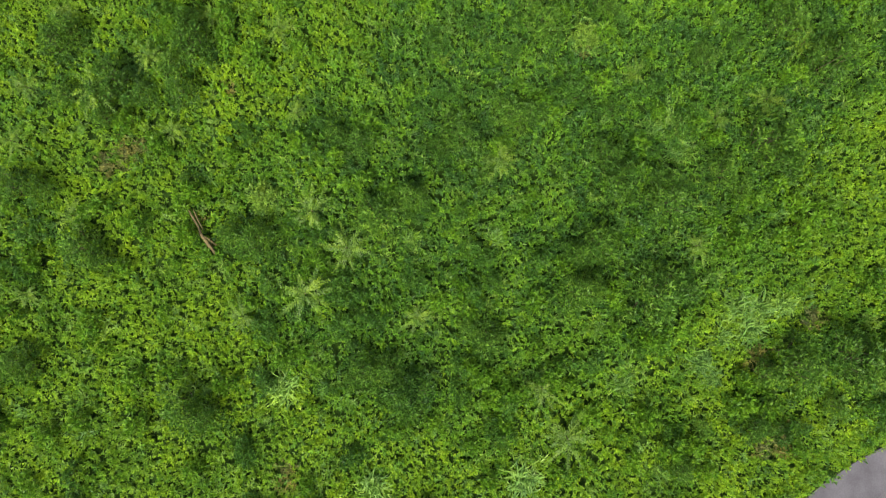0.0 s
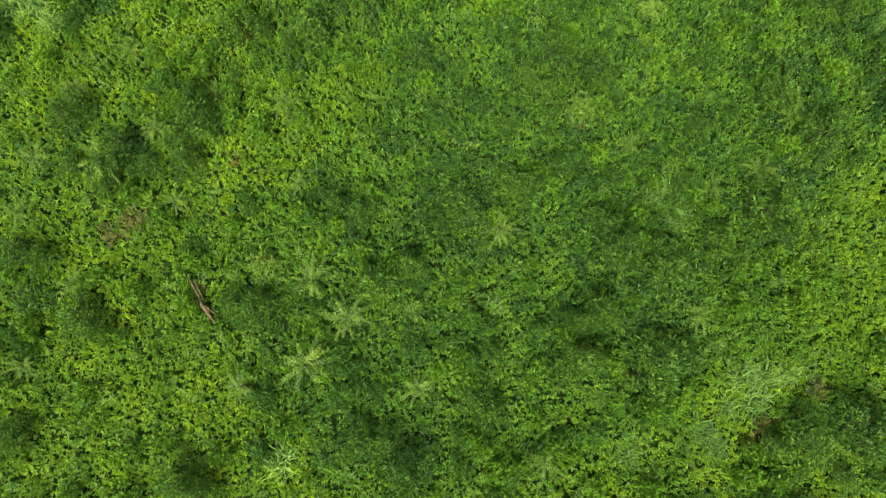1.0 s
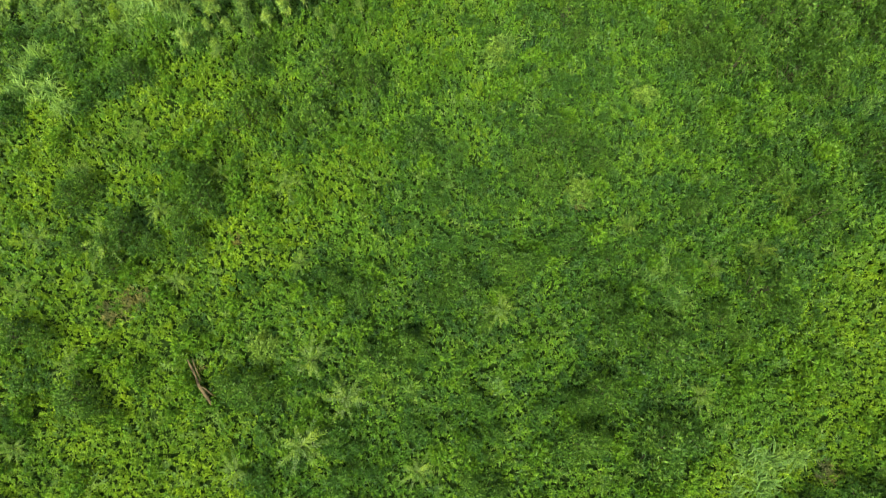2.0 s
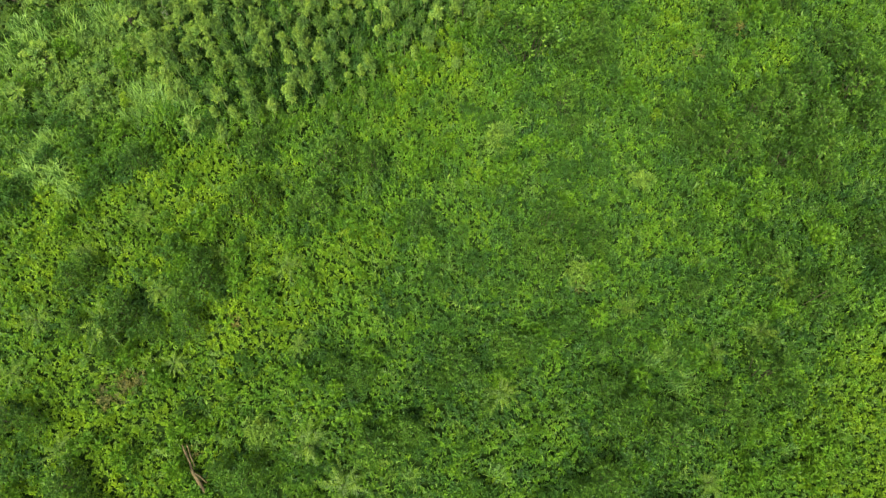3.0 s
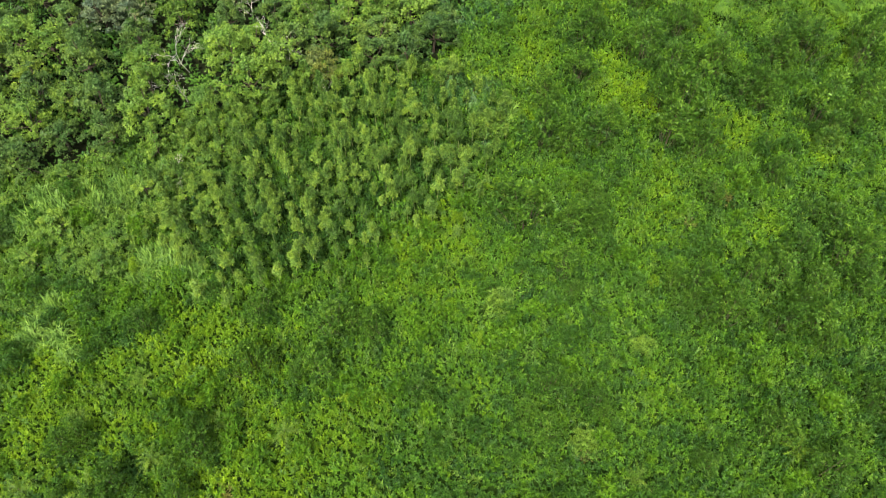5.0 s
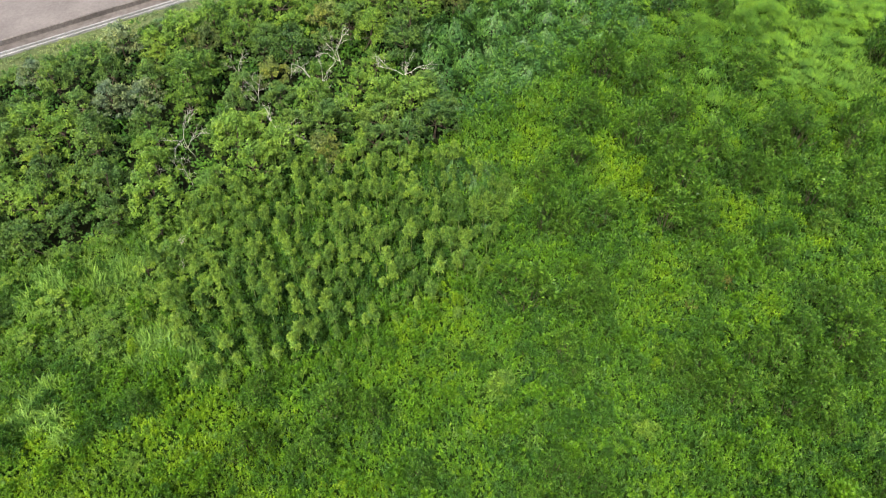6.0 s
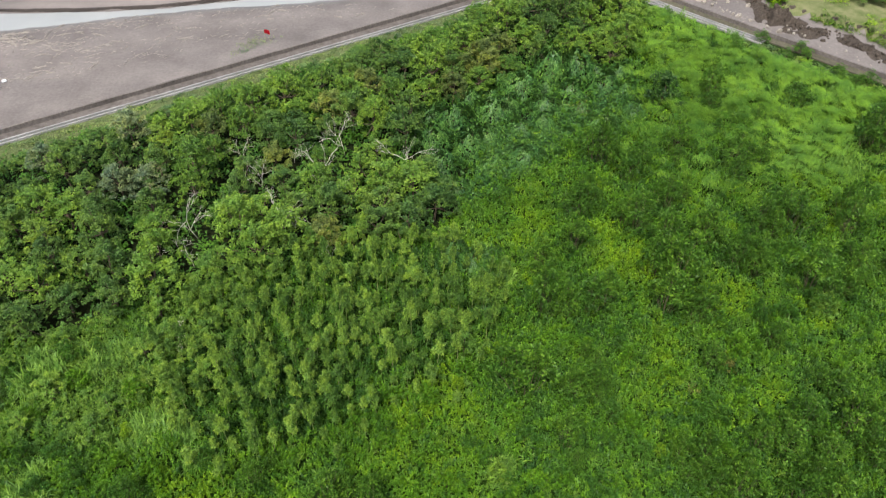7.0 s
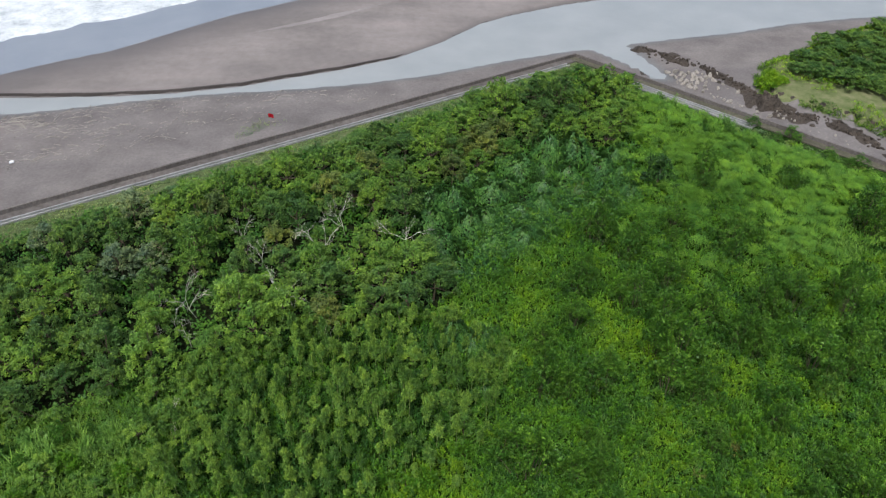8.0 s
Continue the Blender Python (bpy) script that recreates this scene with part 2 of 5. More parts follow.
def tube(bm, points, radii, sides=6):
    rings = []
    for n, (p, r) in enumerate(zip(points, radii)):
        p = Vector(p)
        d = (Vector(points[min(n + 1, len(points) - 1)]) - Vector(points[max(n - 1, 0)])).normalized()
        a = d.orthogonal().normalized()
        b = d.cross(a)
        rings.append([bm.verts.new(p + r * (math.cos(k * math.tau / sides) * a + math.sin(k * math.tau / sides) * b)) for k in range(sides)])
    for low, high in zip(rings, rings[1:]):
        for k in range(sides):
            bm.faces.new((low[k], low[(k + 1) % sides], high[(k + 1) % sides], high[k]))
    bm.faces.new(rings[-1])
    bm.faces.new(rings[0][::-1])


def finish(bm, name, material):
    me = bpy.data.meshes.new(name)
    bm.normal_update()
    bm.to_mesh(me)
    bm.free()
    me.materials.append(material)
    return me


def part(name, me, parent, label=""):
    ob = new(name, me)
    ob.parent = parent
    return tagged(ob, label) if label else ob


def grid_mesh(name, xs, ys, zf):
    x, y = np.meshgrid(xs, ys)
    co = np.stack([x, y, zf(x, y)], -1).reshape(-1, 3)
    nx, ny = len(xs), len(ys)
    i = (np.arange(ny - 1)[:, None] * nx + np.arange(nx - 1)[None]).ravel()
    quads = np.stack([i, i + 1, i + nx + 1, i + nx], 1)
    me = bpy.data.meshes.new(name)
    me.vertices.add(len(co))
    me.vertices.foreach_set("co", co.ravel().astype(np.float32))
    me.loops.add(quads.size)
    me.loops.foreach_set("vertex_index", quads.ravel().astype(np.int32))
    me.polygons.add(len(quads))
    me.polygons.foreach_set("loop_start", np.arange(0, quads.size, 4, dtype=np.int32))
    me.update(calc_edges=True)
    me.polygons.foreach_set("use_smooth", np.ones(len(quads), bool))
    return me, co[quads].mean(1)


# ---- materials ----
class Nodes:
    def __init__(self, name):
        self.mat = bpy.data.materials.new(name)
        self.mat.use_nodes = True
        self.tree = self.mat.node_tree
        self.bsdf = self.tree.nodes["Principled BSDF"]
        self.out = self.tree.nodes["Material Output"]

    def add(self, kind, **inputs):
        node = self.tree.nodes.new(kind)
        for key, value in inputs.items():
            node.inputs[key.replace("_", " ")].default_value = value
        return node

    def link(self, a, b):
        self.tree.links.new(a, b)

    def ramp(self, source, stops):
        node = self.tree.nodes.new("ShaderNodeValToRGB")
        el = node.color_ramp.elements
        while len(el) < len(stops):
            el.new(0.5)
        for e, (at, colour) in zip(el, stops):
            e.position, e.color = at, (*colour, 1)
        self.link(source, node.inputs[0])
        return node.outputs[0]

    def noise(self, size, detail=4.0, rough=0.55, shifted=0.0):
        coord, move = self.tree.nodes.new("ShaderNodeTexCoord"), self.tree.nodes.new("ShaderNodeMapping")
        move.inputs["Location"].default_value = (shifted, shifted, shifted)
        node = self.add("ShaderNodeTexNoise", Scale=1.0 / size, Detail=detail, Roughness=rough)
        self.link(coord.outputs["Object"], move.inputs["Vector"])
        self.link(move.outputs[0], node.inputs["Vector"])
        return node.outputs["Fac"]

    def mix(self, fac, a, b, kind="MIX"):
        node = self.tree.nodes.new("ShaderNodeMix")
        node.data_type, node.blend_type = "RGBA", kind
        for value, slot in ((fac, 0), (a, 6), (b, 7)):
            if hasattr(value, "is_linked"):
                self.link(value, node.inputs[slot])
            else:
                node.inputs[slot].default_value = value if slot == 0 else (*value, 1)
        return node.outputs[2]

    def bump(self, source, strength, distance):
        node = self.add("ShaderNodeBump", Strength=strength, Distance=distance)
        self.link(source, node.inputs["Height"])
        self.link(node.outputs[0], self.bsdf.inputs["Normal"])

    def done(self, colour, rough=0.7):
        if hasattr(colour, "is_linked"):
            self.link(colour, self.bsdf.inputs["Base Color"])
        else:
            self.bsdf.inputs["Base Color"].default_value = (*colour, 1)
        self.bsdf.inputs["Roughness"].default_value = rough
        return self.mat


def leaf_material(name, dark, mid, light, patch=3.0, rough=0.5, through_light=0.22, shift=0.25, vary=0.3):
    n = Nodes(name)
    geo = n.tree.nodes.new("ShaderNodeNewGeometry")
    info = n.tree.nodes.new("ShaderNodeObjectInfo")
    low = tuple(vary * a + (1 - vary) * b for a, b in zip(dark, mid))
    high = tuple(vary * a + (1 - vary) * b for a, b in zip(light, mid))
    per_leaf = n.ramp(geo.outputs["Random Per Island"], [(0.0, low), (0.5, mid), (1.0, high)])
    near = n.ramp(n.noise(patch, 2.0), [(0.32, (0.58, 0.65, 0.68)), (0.68, (1.34, 1.28, 1.1))])
    wide = n.ramp(n.noise(patch * 6, 2.0), [(0.32, (0.6, 0.72, 0.82)), (0.68, (1.3, 1.24, 1.05))])
    tone = n.mix(1.0, n.mix(1.0, per_leaf, near, "MULTIPLY"), wide, "MULTIPLY")
    each = n.ramp(info.outputs["Random"], [(0.0, (1 - shift, 1 - shift * 0.8, 1 - shift)), (1.0, (1 + shift, 1 + shift * 0.7, 1))])
    hue = n.ramp(n.noise(patch * 1.7, 3.0, 0.7, shifted=9.0), [(0.34, (1.16, 1.0, 0.8)), (0.66, (0.97, 1.0, 1.35))])
    colour = n.mix(1.0, n.mix(1.0, tone, each, "MULTIPLY"), hue, "MULTIPLY")
    n.done(colour, rough)
    n.bsdf.inputs["Specular IOR Level"].default_value = 0.22
    glow = n.tree.nodes.new("ShaderNodeBsdfTranslucent")
    n.link(colour, glow.inputs["Color"])
    blend = n.tree.nodes.new("ShaderNodeMixShader")
    blend.inputs[0].default_value = through_light
    n.link(n.bsdf.outputs[0], blend.inputs[1])
    n.link(glow.outputs[0], blend.inputs[2])
    n.link(blend.outputs[0], n.out.inputs["Surface"])
    return n.mat


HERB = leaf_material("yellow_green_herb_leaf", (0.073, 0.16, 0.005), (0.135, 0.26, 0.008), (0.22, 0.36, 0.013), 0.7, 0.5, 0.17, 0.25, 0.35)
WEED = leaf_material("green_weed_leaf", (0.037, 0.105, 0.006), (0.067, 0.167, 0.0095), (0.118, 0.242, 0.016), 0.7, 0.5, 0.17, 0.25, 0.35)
# dark green of some weeds; also carries shade between plants in its colour
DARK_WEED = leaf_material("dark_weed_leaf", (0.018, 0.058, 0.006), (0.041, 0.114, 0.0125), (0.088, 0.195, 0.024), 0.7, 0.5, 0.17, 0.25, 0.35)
VINE_LEAF = leaf_material("vine_leaf", (0.02, 0.062, 0.012), (0.046, 0.122, 0.024), (0.12, 0.24, 0.062), 0.7, 0.42, 0.1, 0.15, 0.6)
PALE_LEAF = leaf_material("pale_weed_leaf", (0.062, 0.138, 0.013), (0.115, 0.222, 0.03), (0.2, 0.33, 0.07), 1.0)
PALE_BLADE = leaf_material("pale_grass_blade", (0.085, 0.18, 0.022), (0.15, 0.28, 0.045), (0.25, 0.4, 0.09), 1.0)
SHRUB_LEAF = leaf_material("dark_shrub_leaf", (0.02, 0.06, 0.005), (0.05, 0.128, 0.012), (0.125, 0.245, 0.032), 1.0, 0.5, 0.15, 0.25, 0.6)
SAPLING_LEAF = leaf_material("olive_sapling_leaf", (0.04, 0.09, 0.006), (0.07, 0.145, 0.01), (0.115, 0.2, 0.016), 1.0)
BAMBOO_LEAF = leaf_material("bamboo_leaf", (0.054, 0.122, 0.014), (0.112, 0.208, 0.031), (0.205, 0.325, 0.066), 0.8, 0.5, 0.15, 0.45, 0.5)
TREE_LEAF = leaf_material("tree_leaf", (0.032, 0.076, 0.014), (0.07, 0.138, 0.026), (0.124, 0.21, 0.05), 1.2, 0.5, 0.13, 0.34, 0.5)
TREE_FRESH = leaf_material("fresh_tree_leaf", (0.048, 0.105, 0.01), (0.094, 0.185, 0.022), (0.17, 0.272, 0.048), 1.2, 0.5, 0.13, 0.3, 0.5)
GRASS_BLADE = leaf_material("bright_grass_blade", (0.06, 0.148, 0.013), (0.092, 0.203, 0.022), (0.13, 0.262, 0.04), 1.2)
LIME_LEAF = leaf_material("lime_leaf", (0.11, 0.215, 0.008), (0.17, 0.3, 0.016), (0.24, 0.38, 0.03), 1.0)
DRY_LEAF = leaf_material("rusty_dry_leaf", (0.1, 0.105, 0.025), (0.17, 0.175, 0.045), (0.25, 0.24, 0.08), 1.0)
VERGE_BLADE = leaf_material("mown_grass_blade", (0.119, 0.1848, 0.0625), (0.17, 0.2464, 0.09375), (0.238, 0.3168, 0.15), 1.5, 0.6)
TREE_YELLOW = leaf_material("yellow_green_tree_leaf", (0.06232, 0.1205, 0.01119), (0.113, 0.1921, 0.02247), (0.1869, 0.2788, 0.04366), 1.2, 0.5, 0.13, 0.3, 0.5)
TREE_SILVER = leaf_material("grey_green_tree_leaf", (0.06619, 0.1094, 0.0407), (0.1241, 0.1719, 0.0814), (0.2151, 0.2657, 0.1628), 1.2, 0.5, 0.13, 0.3, 0.5)
DENSE_LEAF = leaf_material("blackish_green_bush_leaf", (0.01, 0.034, 0.006), (0.026, 0.07, 0.013), (0.06, 0.13, 0.03), 0.6, 0.5, 0.1, 0.2, 0.5)
TREE_EDGE = leaf_material("dull_green_bush_leaf", (0.05821, 0.1116, 0.02835), (0.1116, 0.1844, 0.0567), (0.194, 0.2814, 0.1134), 1.2, 0.5, 0.13, 0.3, 0.5)
TREE_OLIVE = leaf_material("olive_brown_tree_leaf", (0.05267, 0.08318, 0.01359), (0.09584, 0.1331, 0.02952), (0.1629, 0.1955, 0.0567), 1.2, 0.5, 0.13, 0.3, 0.5)


def plain(name, low, high, size, rough, bump=0.0, dist=0.02):
    n = Nodes(name)
    fine = n.noise(size, 6.0, 0.65)
    wide = n.noise(size * 14, 3.0)
    colour = n.mix(1.0, n.ramp(fine, [(0.3, low), (0.7, high)]), n.ramp(wide, [(0.3, (0.78, 0.78, 0.78)), (0.7, (1.15, 1.15, 1.15))]), "MULTIPLY")
    if bump:
        n.bump(fine, bump, dist)
    n.bsdf.inputs["Specular IOR Level"].default_value = 0.5 * (1 - rough) + 0.05
    return n.done(colour, rough)


# Floor green darkened well below real soil: shade between plants is in the colour.
SOIL = plain("shade_dark_meadow_floor", (0.006, 0.016, 0.002), (0.018, 0.04, 0.004), 0.35, 0.95, 0.6, 0.05)
SAND = plain("dark_beach_sand", (0.126, 0.112, 0.104), (0.166, 0.15, 0.142), 0.5, 0.95, 0.3, 0.03)


def streaked(mat, angle, low, high):
    """Long faint streaks, as tides leave them, over a plain ground."""
    tree = mat.node_tree
    bsdf = tree.nodes["Principled BSDF"]
    source = bsdf.inputs["Base Color"].links[0].from_socket
    coord, turn = tree.nodes.new("ShaderNodeTexCoord"), tree.nodes.new("ShaderNodeMapping")
    turn.inputs["Rotation"].default_value = (0, 0, -angle)
    turn.inputs["Scale"].default_value = (0.035, 0.16, 1)
    waves = tree.nodes.new("ShaderNodeTexNoise")
    waves.inputs["Scale"].default_value, waves.inputs["Detail"].default_value = 1.0, 6.0
    ramp, mix = tree.nodes.new("ShaderNodeValToRGB"), tree.nodes.new("ShaderNodeMix")
    for e, at, v in zip(ramp.color_ramp.elements, (0.35, 0.68), (low, high)):
        e.position, e.color = at, (*v, 1)
    mix.data_type, mix.blend_type = "RGBA", "MULTIPLY"
    mix.inputs[0].default_value = 1.0
    tree.links.new(coord.outputs["Object"], turn.inputs["Vector"])
    tree.links.new(turn.outputs[0], waves.inputs["Vector"])
    tree.links.new(waves.outputs["Fac"], ramp.inputs[0])
    tree.links.new(source, mix.inputs[6])
    tree.links.new(ramp.outputs[0], mix.inputs[7])
    tree.links.new(mix.outputs[2], bsdf.inputs["Base Color"])


streaked(SAND, 0.5, (0.93, 0.93, 0.94), (1.09, 1.08, 1.07))
WET_SAND = plain("brown_bar_sand", (0.165, 0.145, 0.134), (0.2, 0.178, 0.166), 1.6, 0.8, 0.3, 0.03)
PALE_SAND = plain("pale_dry_sand", (0.18, 0.16, 0.15), (0.23, 0.208, 0.195), 1.2, 0.9, 0.3, 0.03)
# Nearly black litter, with the shade under the trees put into its colour.
LITTER = plain("shade_dark_leaf_litter", (0.004, 0.007, 0.002), (0.014, 0.018, 0.006), 0.3, 0.95, 0.6, 0.05)
DARK_MUD = plain("dark_wet_mud", (0.02, 0.016, 0.012), (0.078, 0.063, 0.05), 0.35, 0.8, 0.8, 0.06)
DARK_SAND = plain("wet_dark_sand", (0.03, 0.024, 0.021), (0.05, 0.042, 0.037), 0.4, 0.7, 0.4, 0.03)
TURF = plain("rough_turf", (0.06, 0.09, 0.022), (0.165, 0.16, 0.085), 2.0, 0.95, 0.6, 0.05)
VERGE_TURF = plain("mown_verge_turf", (0.055, 0.08, 0.028), (0.11, 0.125, 0.055), 0.8, 0.95, 0.5, 0.03)
CONCRETE = plain("weathered_concrete", (0.07, 0.06, 0.053), (0.135, 0.12, 0.11), 0.8, 0.9, 0.3, 0.01)
STAINED = plain("stained_concrete", (0.085, 0.075, 0.067), (0.165, 0.147, 0.133), 0.4, 0.9, 0.3, 0.01)
MOSSY = plain("mossy_concrete", (0.05, 0.05, 0.03), (0.11, 0.1, 0.075), 0.5, 0.9, 0.3, 0.01)
PALE_CONCRETE = plain("pale_concrete", (0.21, 0.205, 0.2), (0.31, 0.305, 0.3), 0.25, 0.9, 0.2, 0.01)
ASPHALT = plain("old_asphalt", (0.058, 0.056, 0.06), (0.08, 0.078, 0.083), 0.12, 0.9, 0.3, 0.005)
STONE = plain("pale_boulder", (0.15, 0.132, 0.108), (0.36, 0.33, 0.285), 0.3, 0.9, 0.6, 0.04)
BARK = plain("brown_bark", (0.06, 0.045, 0.03), (0.14, 0.11, 0.08), 0.15, 0.95, 0.5, 0.01)
DEAD_WOOD = plain("bleached_dead_wood", (0.34, 0.32, 0.27), (0.56, 0.53, 0.46), 0.2, 0.9, 0.3, 0.01)
BROWN_WOOD = plain("brown_rotten_wood", (0.05, 0.042, 0.018), (0.15, 0.12, 0.055), 0.2, 0.95, 0.4, 0.01)
CANE = plain("pale_bamboo_cane", (0.16, 0.2, 0.06), (0.3, 0.32, 0.14), 0.2, 0.5)
DRIFT = plain("grey_driftwood", (0.2, 0.18, 0.155), (0.34, 0.31, 0.27), 0.2, 0.9, 0.3, 0.01)
RED = plain("red_cloth", (0.42, 0.012, 0.02), (0.6, 0.02, 0.035), 0.1, 0.8)
WHITE = plain("white_plastic", (0.7, 0.7, 0.7), (0.8, 0.8, 0.8), 0.2, 0.5)


def water_material(name, low, high, rough, wave):
    n = Nodes(name)
    wide = n.noise(12.0, 4.0)
    n.bump(n.noise(wave, 5.0), 0.25, 0.08)
    n.bsdf.inputs["IOR"].default_value = 1.33
    return n.done(n.ramp(wide, [(0.3, low), (0.7, high)]), rough)


# Pale base colour carries the sky's reflection as well as the silt.
WATER = water_material("silty_sky_grey_water", (0.24, 0.25, 0.244), (0.275, 0.283, 0.274), 0.18, 1.2)


def foam_material():
    n = Nodes("white_surf")
    fine, wide = n.noise(1.3, 8.0, 0.7), n.noise(7.0, 4.0)
    fac = n.mix(0.5, fine, wide)
    n.bump(fine, 0.8, 0.2)
    return n.done(n.ramp(fac, [(0.36, (0.28, 0.3, 0.31)), (0.46, (0.45, 0.47, 0.47)), (0.58, (0.6, 0.61, 0.61))]), 0.6)


FOAM = foam_material()
# Bluer base colour, with the sky reflected in the water film painted in.
SEA_WATER = water_material("blue_grey_shallow_sea", (0.185, 0.202, 0.225), (0.215, 0.23, 0.25), 0.2, 1.5)


streaked(WET_SAND, 0.75, (0.95, 0.95, 0.95), (1.16, 1.15, 1.14))


def wetted(mat, level, rise=0.16, tint=(0.125, 0.125, 0.124)):
    """Sand darkens and shines towards the water's level."""
    tree = mat.node_tree
    bsdf = tree.nodes["Principled BSDF"]
    source = bsdf.inputs["Base Color"].links[0].from_socket
    coord, split = tree.nodes.new("ShaderNodeTexCoord"), tree.nodes.new("ShaderNodeSeparateXYZ")
    span, mix = tree.nodes.new("ShaderNodeMapRange"), tree.nodes.new("ShaderNodeMix")
    span.inputs["From Min"].default_value, span.inputs["From Max"].default_value = level - 0.02, level + rise
    span.inputs["To Min"].default_value, span.inputs["To Max"].default_value = 1.0, 0.0
    mix.data_type, mix.blend_type = "RGBA", "MIX"
    mix.inputs[7].default_value = (*tint, 1)
    shine = tree.nodes.new("ShaderNodeMapRange")
    shine.inputs["To Min"].default_value, shine.inputs["To Max"].default_value = 0.95, 0.35
    tree.links.new(coord.outputs["Object"], split.inputs[0])
    tree.links.new(split.outputs["Z"], span.inputs["Value"])
    tree.links.new(span.outputs[0], mix.inputs[0])
    tree.links.new(source, mix.inputs[6])
    tree.links.new(mix.outputs[2], bsdf.inputs["Base Color"])
    tree.links.new(span.outputs[0], shine.inputs["Value"])
    tree.links.new(shine.outputs[0], bsdf.inputs["Roughness"])


wetted(SAND, WATER_Z)
wetted(WET_SAND, WATER_Z, 0.75, (0.105, 0.093, 0.087))


# ---- ground, water, road ----
def spread(low, high, step, far):
    mid = np.arange(low, high + step / 2, step)
    tail = np.array([4, 10, 25, 60, 150, 400, 1000, far])
    return np.concatenate([low - tail[::-1], mid, high + tail])


ground_mesh, centres = grid_mesh("ground", spread(-130, 130, 1.5, 2500), spread(-50, 215, 1.5, 2500), height)
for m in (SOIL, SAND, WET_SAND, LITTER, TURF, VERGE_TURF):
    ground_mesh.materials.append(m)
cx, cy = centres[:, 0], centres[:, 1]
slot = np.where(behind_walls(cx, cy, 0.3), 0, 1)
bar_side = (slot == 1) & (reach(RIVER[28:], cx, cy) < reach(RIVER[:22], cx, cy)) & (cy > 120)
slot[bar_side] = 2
# forest cells take the floor colour that has the tree shade in it
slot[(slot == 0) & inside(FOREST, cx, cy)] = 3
slot[(slot != 0) & (slot != 3) & inside(FAR_BANK, cx, cy)] = 4
slot[((slot == 0) | (slot == 3)) & (reach([WALL_W, CORNER], cx, cy) < 7.6)] = 5
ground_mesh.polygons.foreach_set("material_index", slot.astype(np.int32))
tagged(new("ground", ground_mesh), "weedy meadow soil falling to a dark sand beach", "ground", kind="structure")

keep = bmesh.new()
for a in ((-2600, 100, 100, 2600), (100, 130, 2600, 2600)):
    vs = [keep.verts.new(p) for p in ((a[0], a[1], WATER_Z), (a[2], a[1], WATER_Z), (a[2], a[3], WATER_Z), (a[0], a[3], WATER_Z))]
    keep.faces.new(vs)
tagged(new("water", finish(keep, "water", WATER)), "silty river mouth and shallow sea with sky reflection in its grey colour", "water", kind="structure")

sea_bm = bmesh.new()
sea_bm.faces.new([sea_bm.verts.new((x, y, WATER_Z + 0.004)) for x, y in SEA])
bmesh.ops.triangulate(sea_bm, faces=sea_bm.faces[:])
tagged(new("sea", finish(sea_bm, "sea", SEA_WATER)), "blue-grey shallow sea between surf and sand", "sea", kind="structure")

SURF_EDGE = [(-160, 105), (-97.3, 149.3), (-88.1, 156.2), (-77.8, 162.5), (-68, 172.6), (-61.2, 177.6), (-30, 205), (20, 240)]


def surf_height(x, y):
    edge = reach(SURF_EDGE, x, y)
    swell = np.sin(edge / 3.5 + 3 * smooth_noise(x, y, 9, 21)) * 0.18
    fringe = edge + 5 * (smooth_noise(x, y, 5, 22) - 0.5) + 2.5 * (smooth_noise(x, y, 1.7, 23) - 0.5)
    sea_side = inside(SURF_EDGE + [(20, 600), (-400, 600), (-400, 105)], x, y)
    rise = np.where(sea_side, np.clip(fringe * 0.3, -0.3, 0.35), -0.3)
    return WATER_Z + rise + np.where(sea_side, swell * np.clip(edge / 6, 0, 1), 0)


surf_mesh, _ = grid_mesh("surf", np.arange(-150, -20, 1.0), np.arange(130, 225, 1.0), surf_height)
surf_mesh.materials.append(FOAM)
tagged(new("surf", surf_mesh), "white breaking surf along the beach", "surf", kind="structure")

road_bm = bmesh.new()
curve = []
for n in range(len(ROAD) - 1):
    p = [Vector(ROAD[min(max(n + k, 0), len(ROAD) - 1)]) for k in (-1, 0, 1, 2)]
    for k in range(8):
        s = k / 8
        curve.append(0.5 * (2 * p[1] + (p[2] - p[0]) * s + (2 * p[0] - 5 * p[1] + 4 * p[2] - p[3]) * s * s + (3 * p[1] - p[0] - 3 * p[2] + p[3]) * s ** 3))
rims = []
for n, c in enumerate(curve):
    d = (curve[min(n + 1, len(curve) - 1)] - curve[max(n - 1, 0)]).normalized()
    side = Vector((d.y, -d.x))
    rims.append([road_bm.verts.new((c.x + side.x * o, c.y + side.y * o, z)) for o, z in ((-0.02, -0.3), (0, 0.32), (3.0, 0.36), (6.0, 0.32), (6.02, -0.3))])
for a, b in zip(rims, rims[1:]):
    for k in range(4):
        road_bm.faces.new((a[k], a[k + 1], b[k + 1], b[k]))
tagged(new("road", finish(road_bm, "road", ASPHALT)), "grey asphalt road with grass-lined edge", "road", kind="structure")


# ---- sea walls ----
def beam(bm, a, b, left, right, low, high):
    """A block along a-b, between two offsets to its left and two heights."""
    d = (Vector(b) - Vector(a)).normalized()
    s = Vector((-d.y, d.x))
    a, b = Vector(a), Vector(b)
    quad = [a + s * left, b + s * left, b + s * right, a + s * right]
    lo = [bm.verts.new((p.x, p.y, low)) for p in quad]
    hi = [bm.verts.new((p.x, p.y, high)) for p in quad]
    for k in range(4):
        bm.faces.new((lo[k], lo[(k + 1) % 4], hi[(k + 1) % 4], hi[k]))
    bm.faces.new(hi)
    bm.faces.new(lo[::-1])
    bmesh.ops.recalc_face_normals(bm, faces=bm.faces)


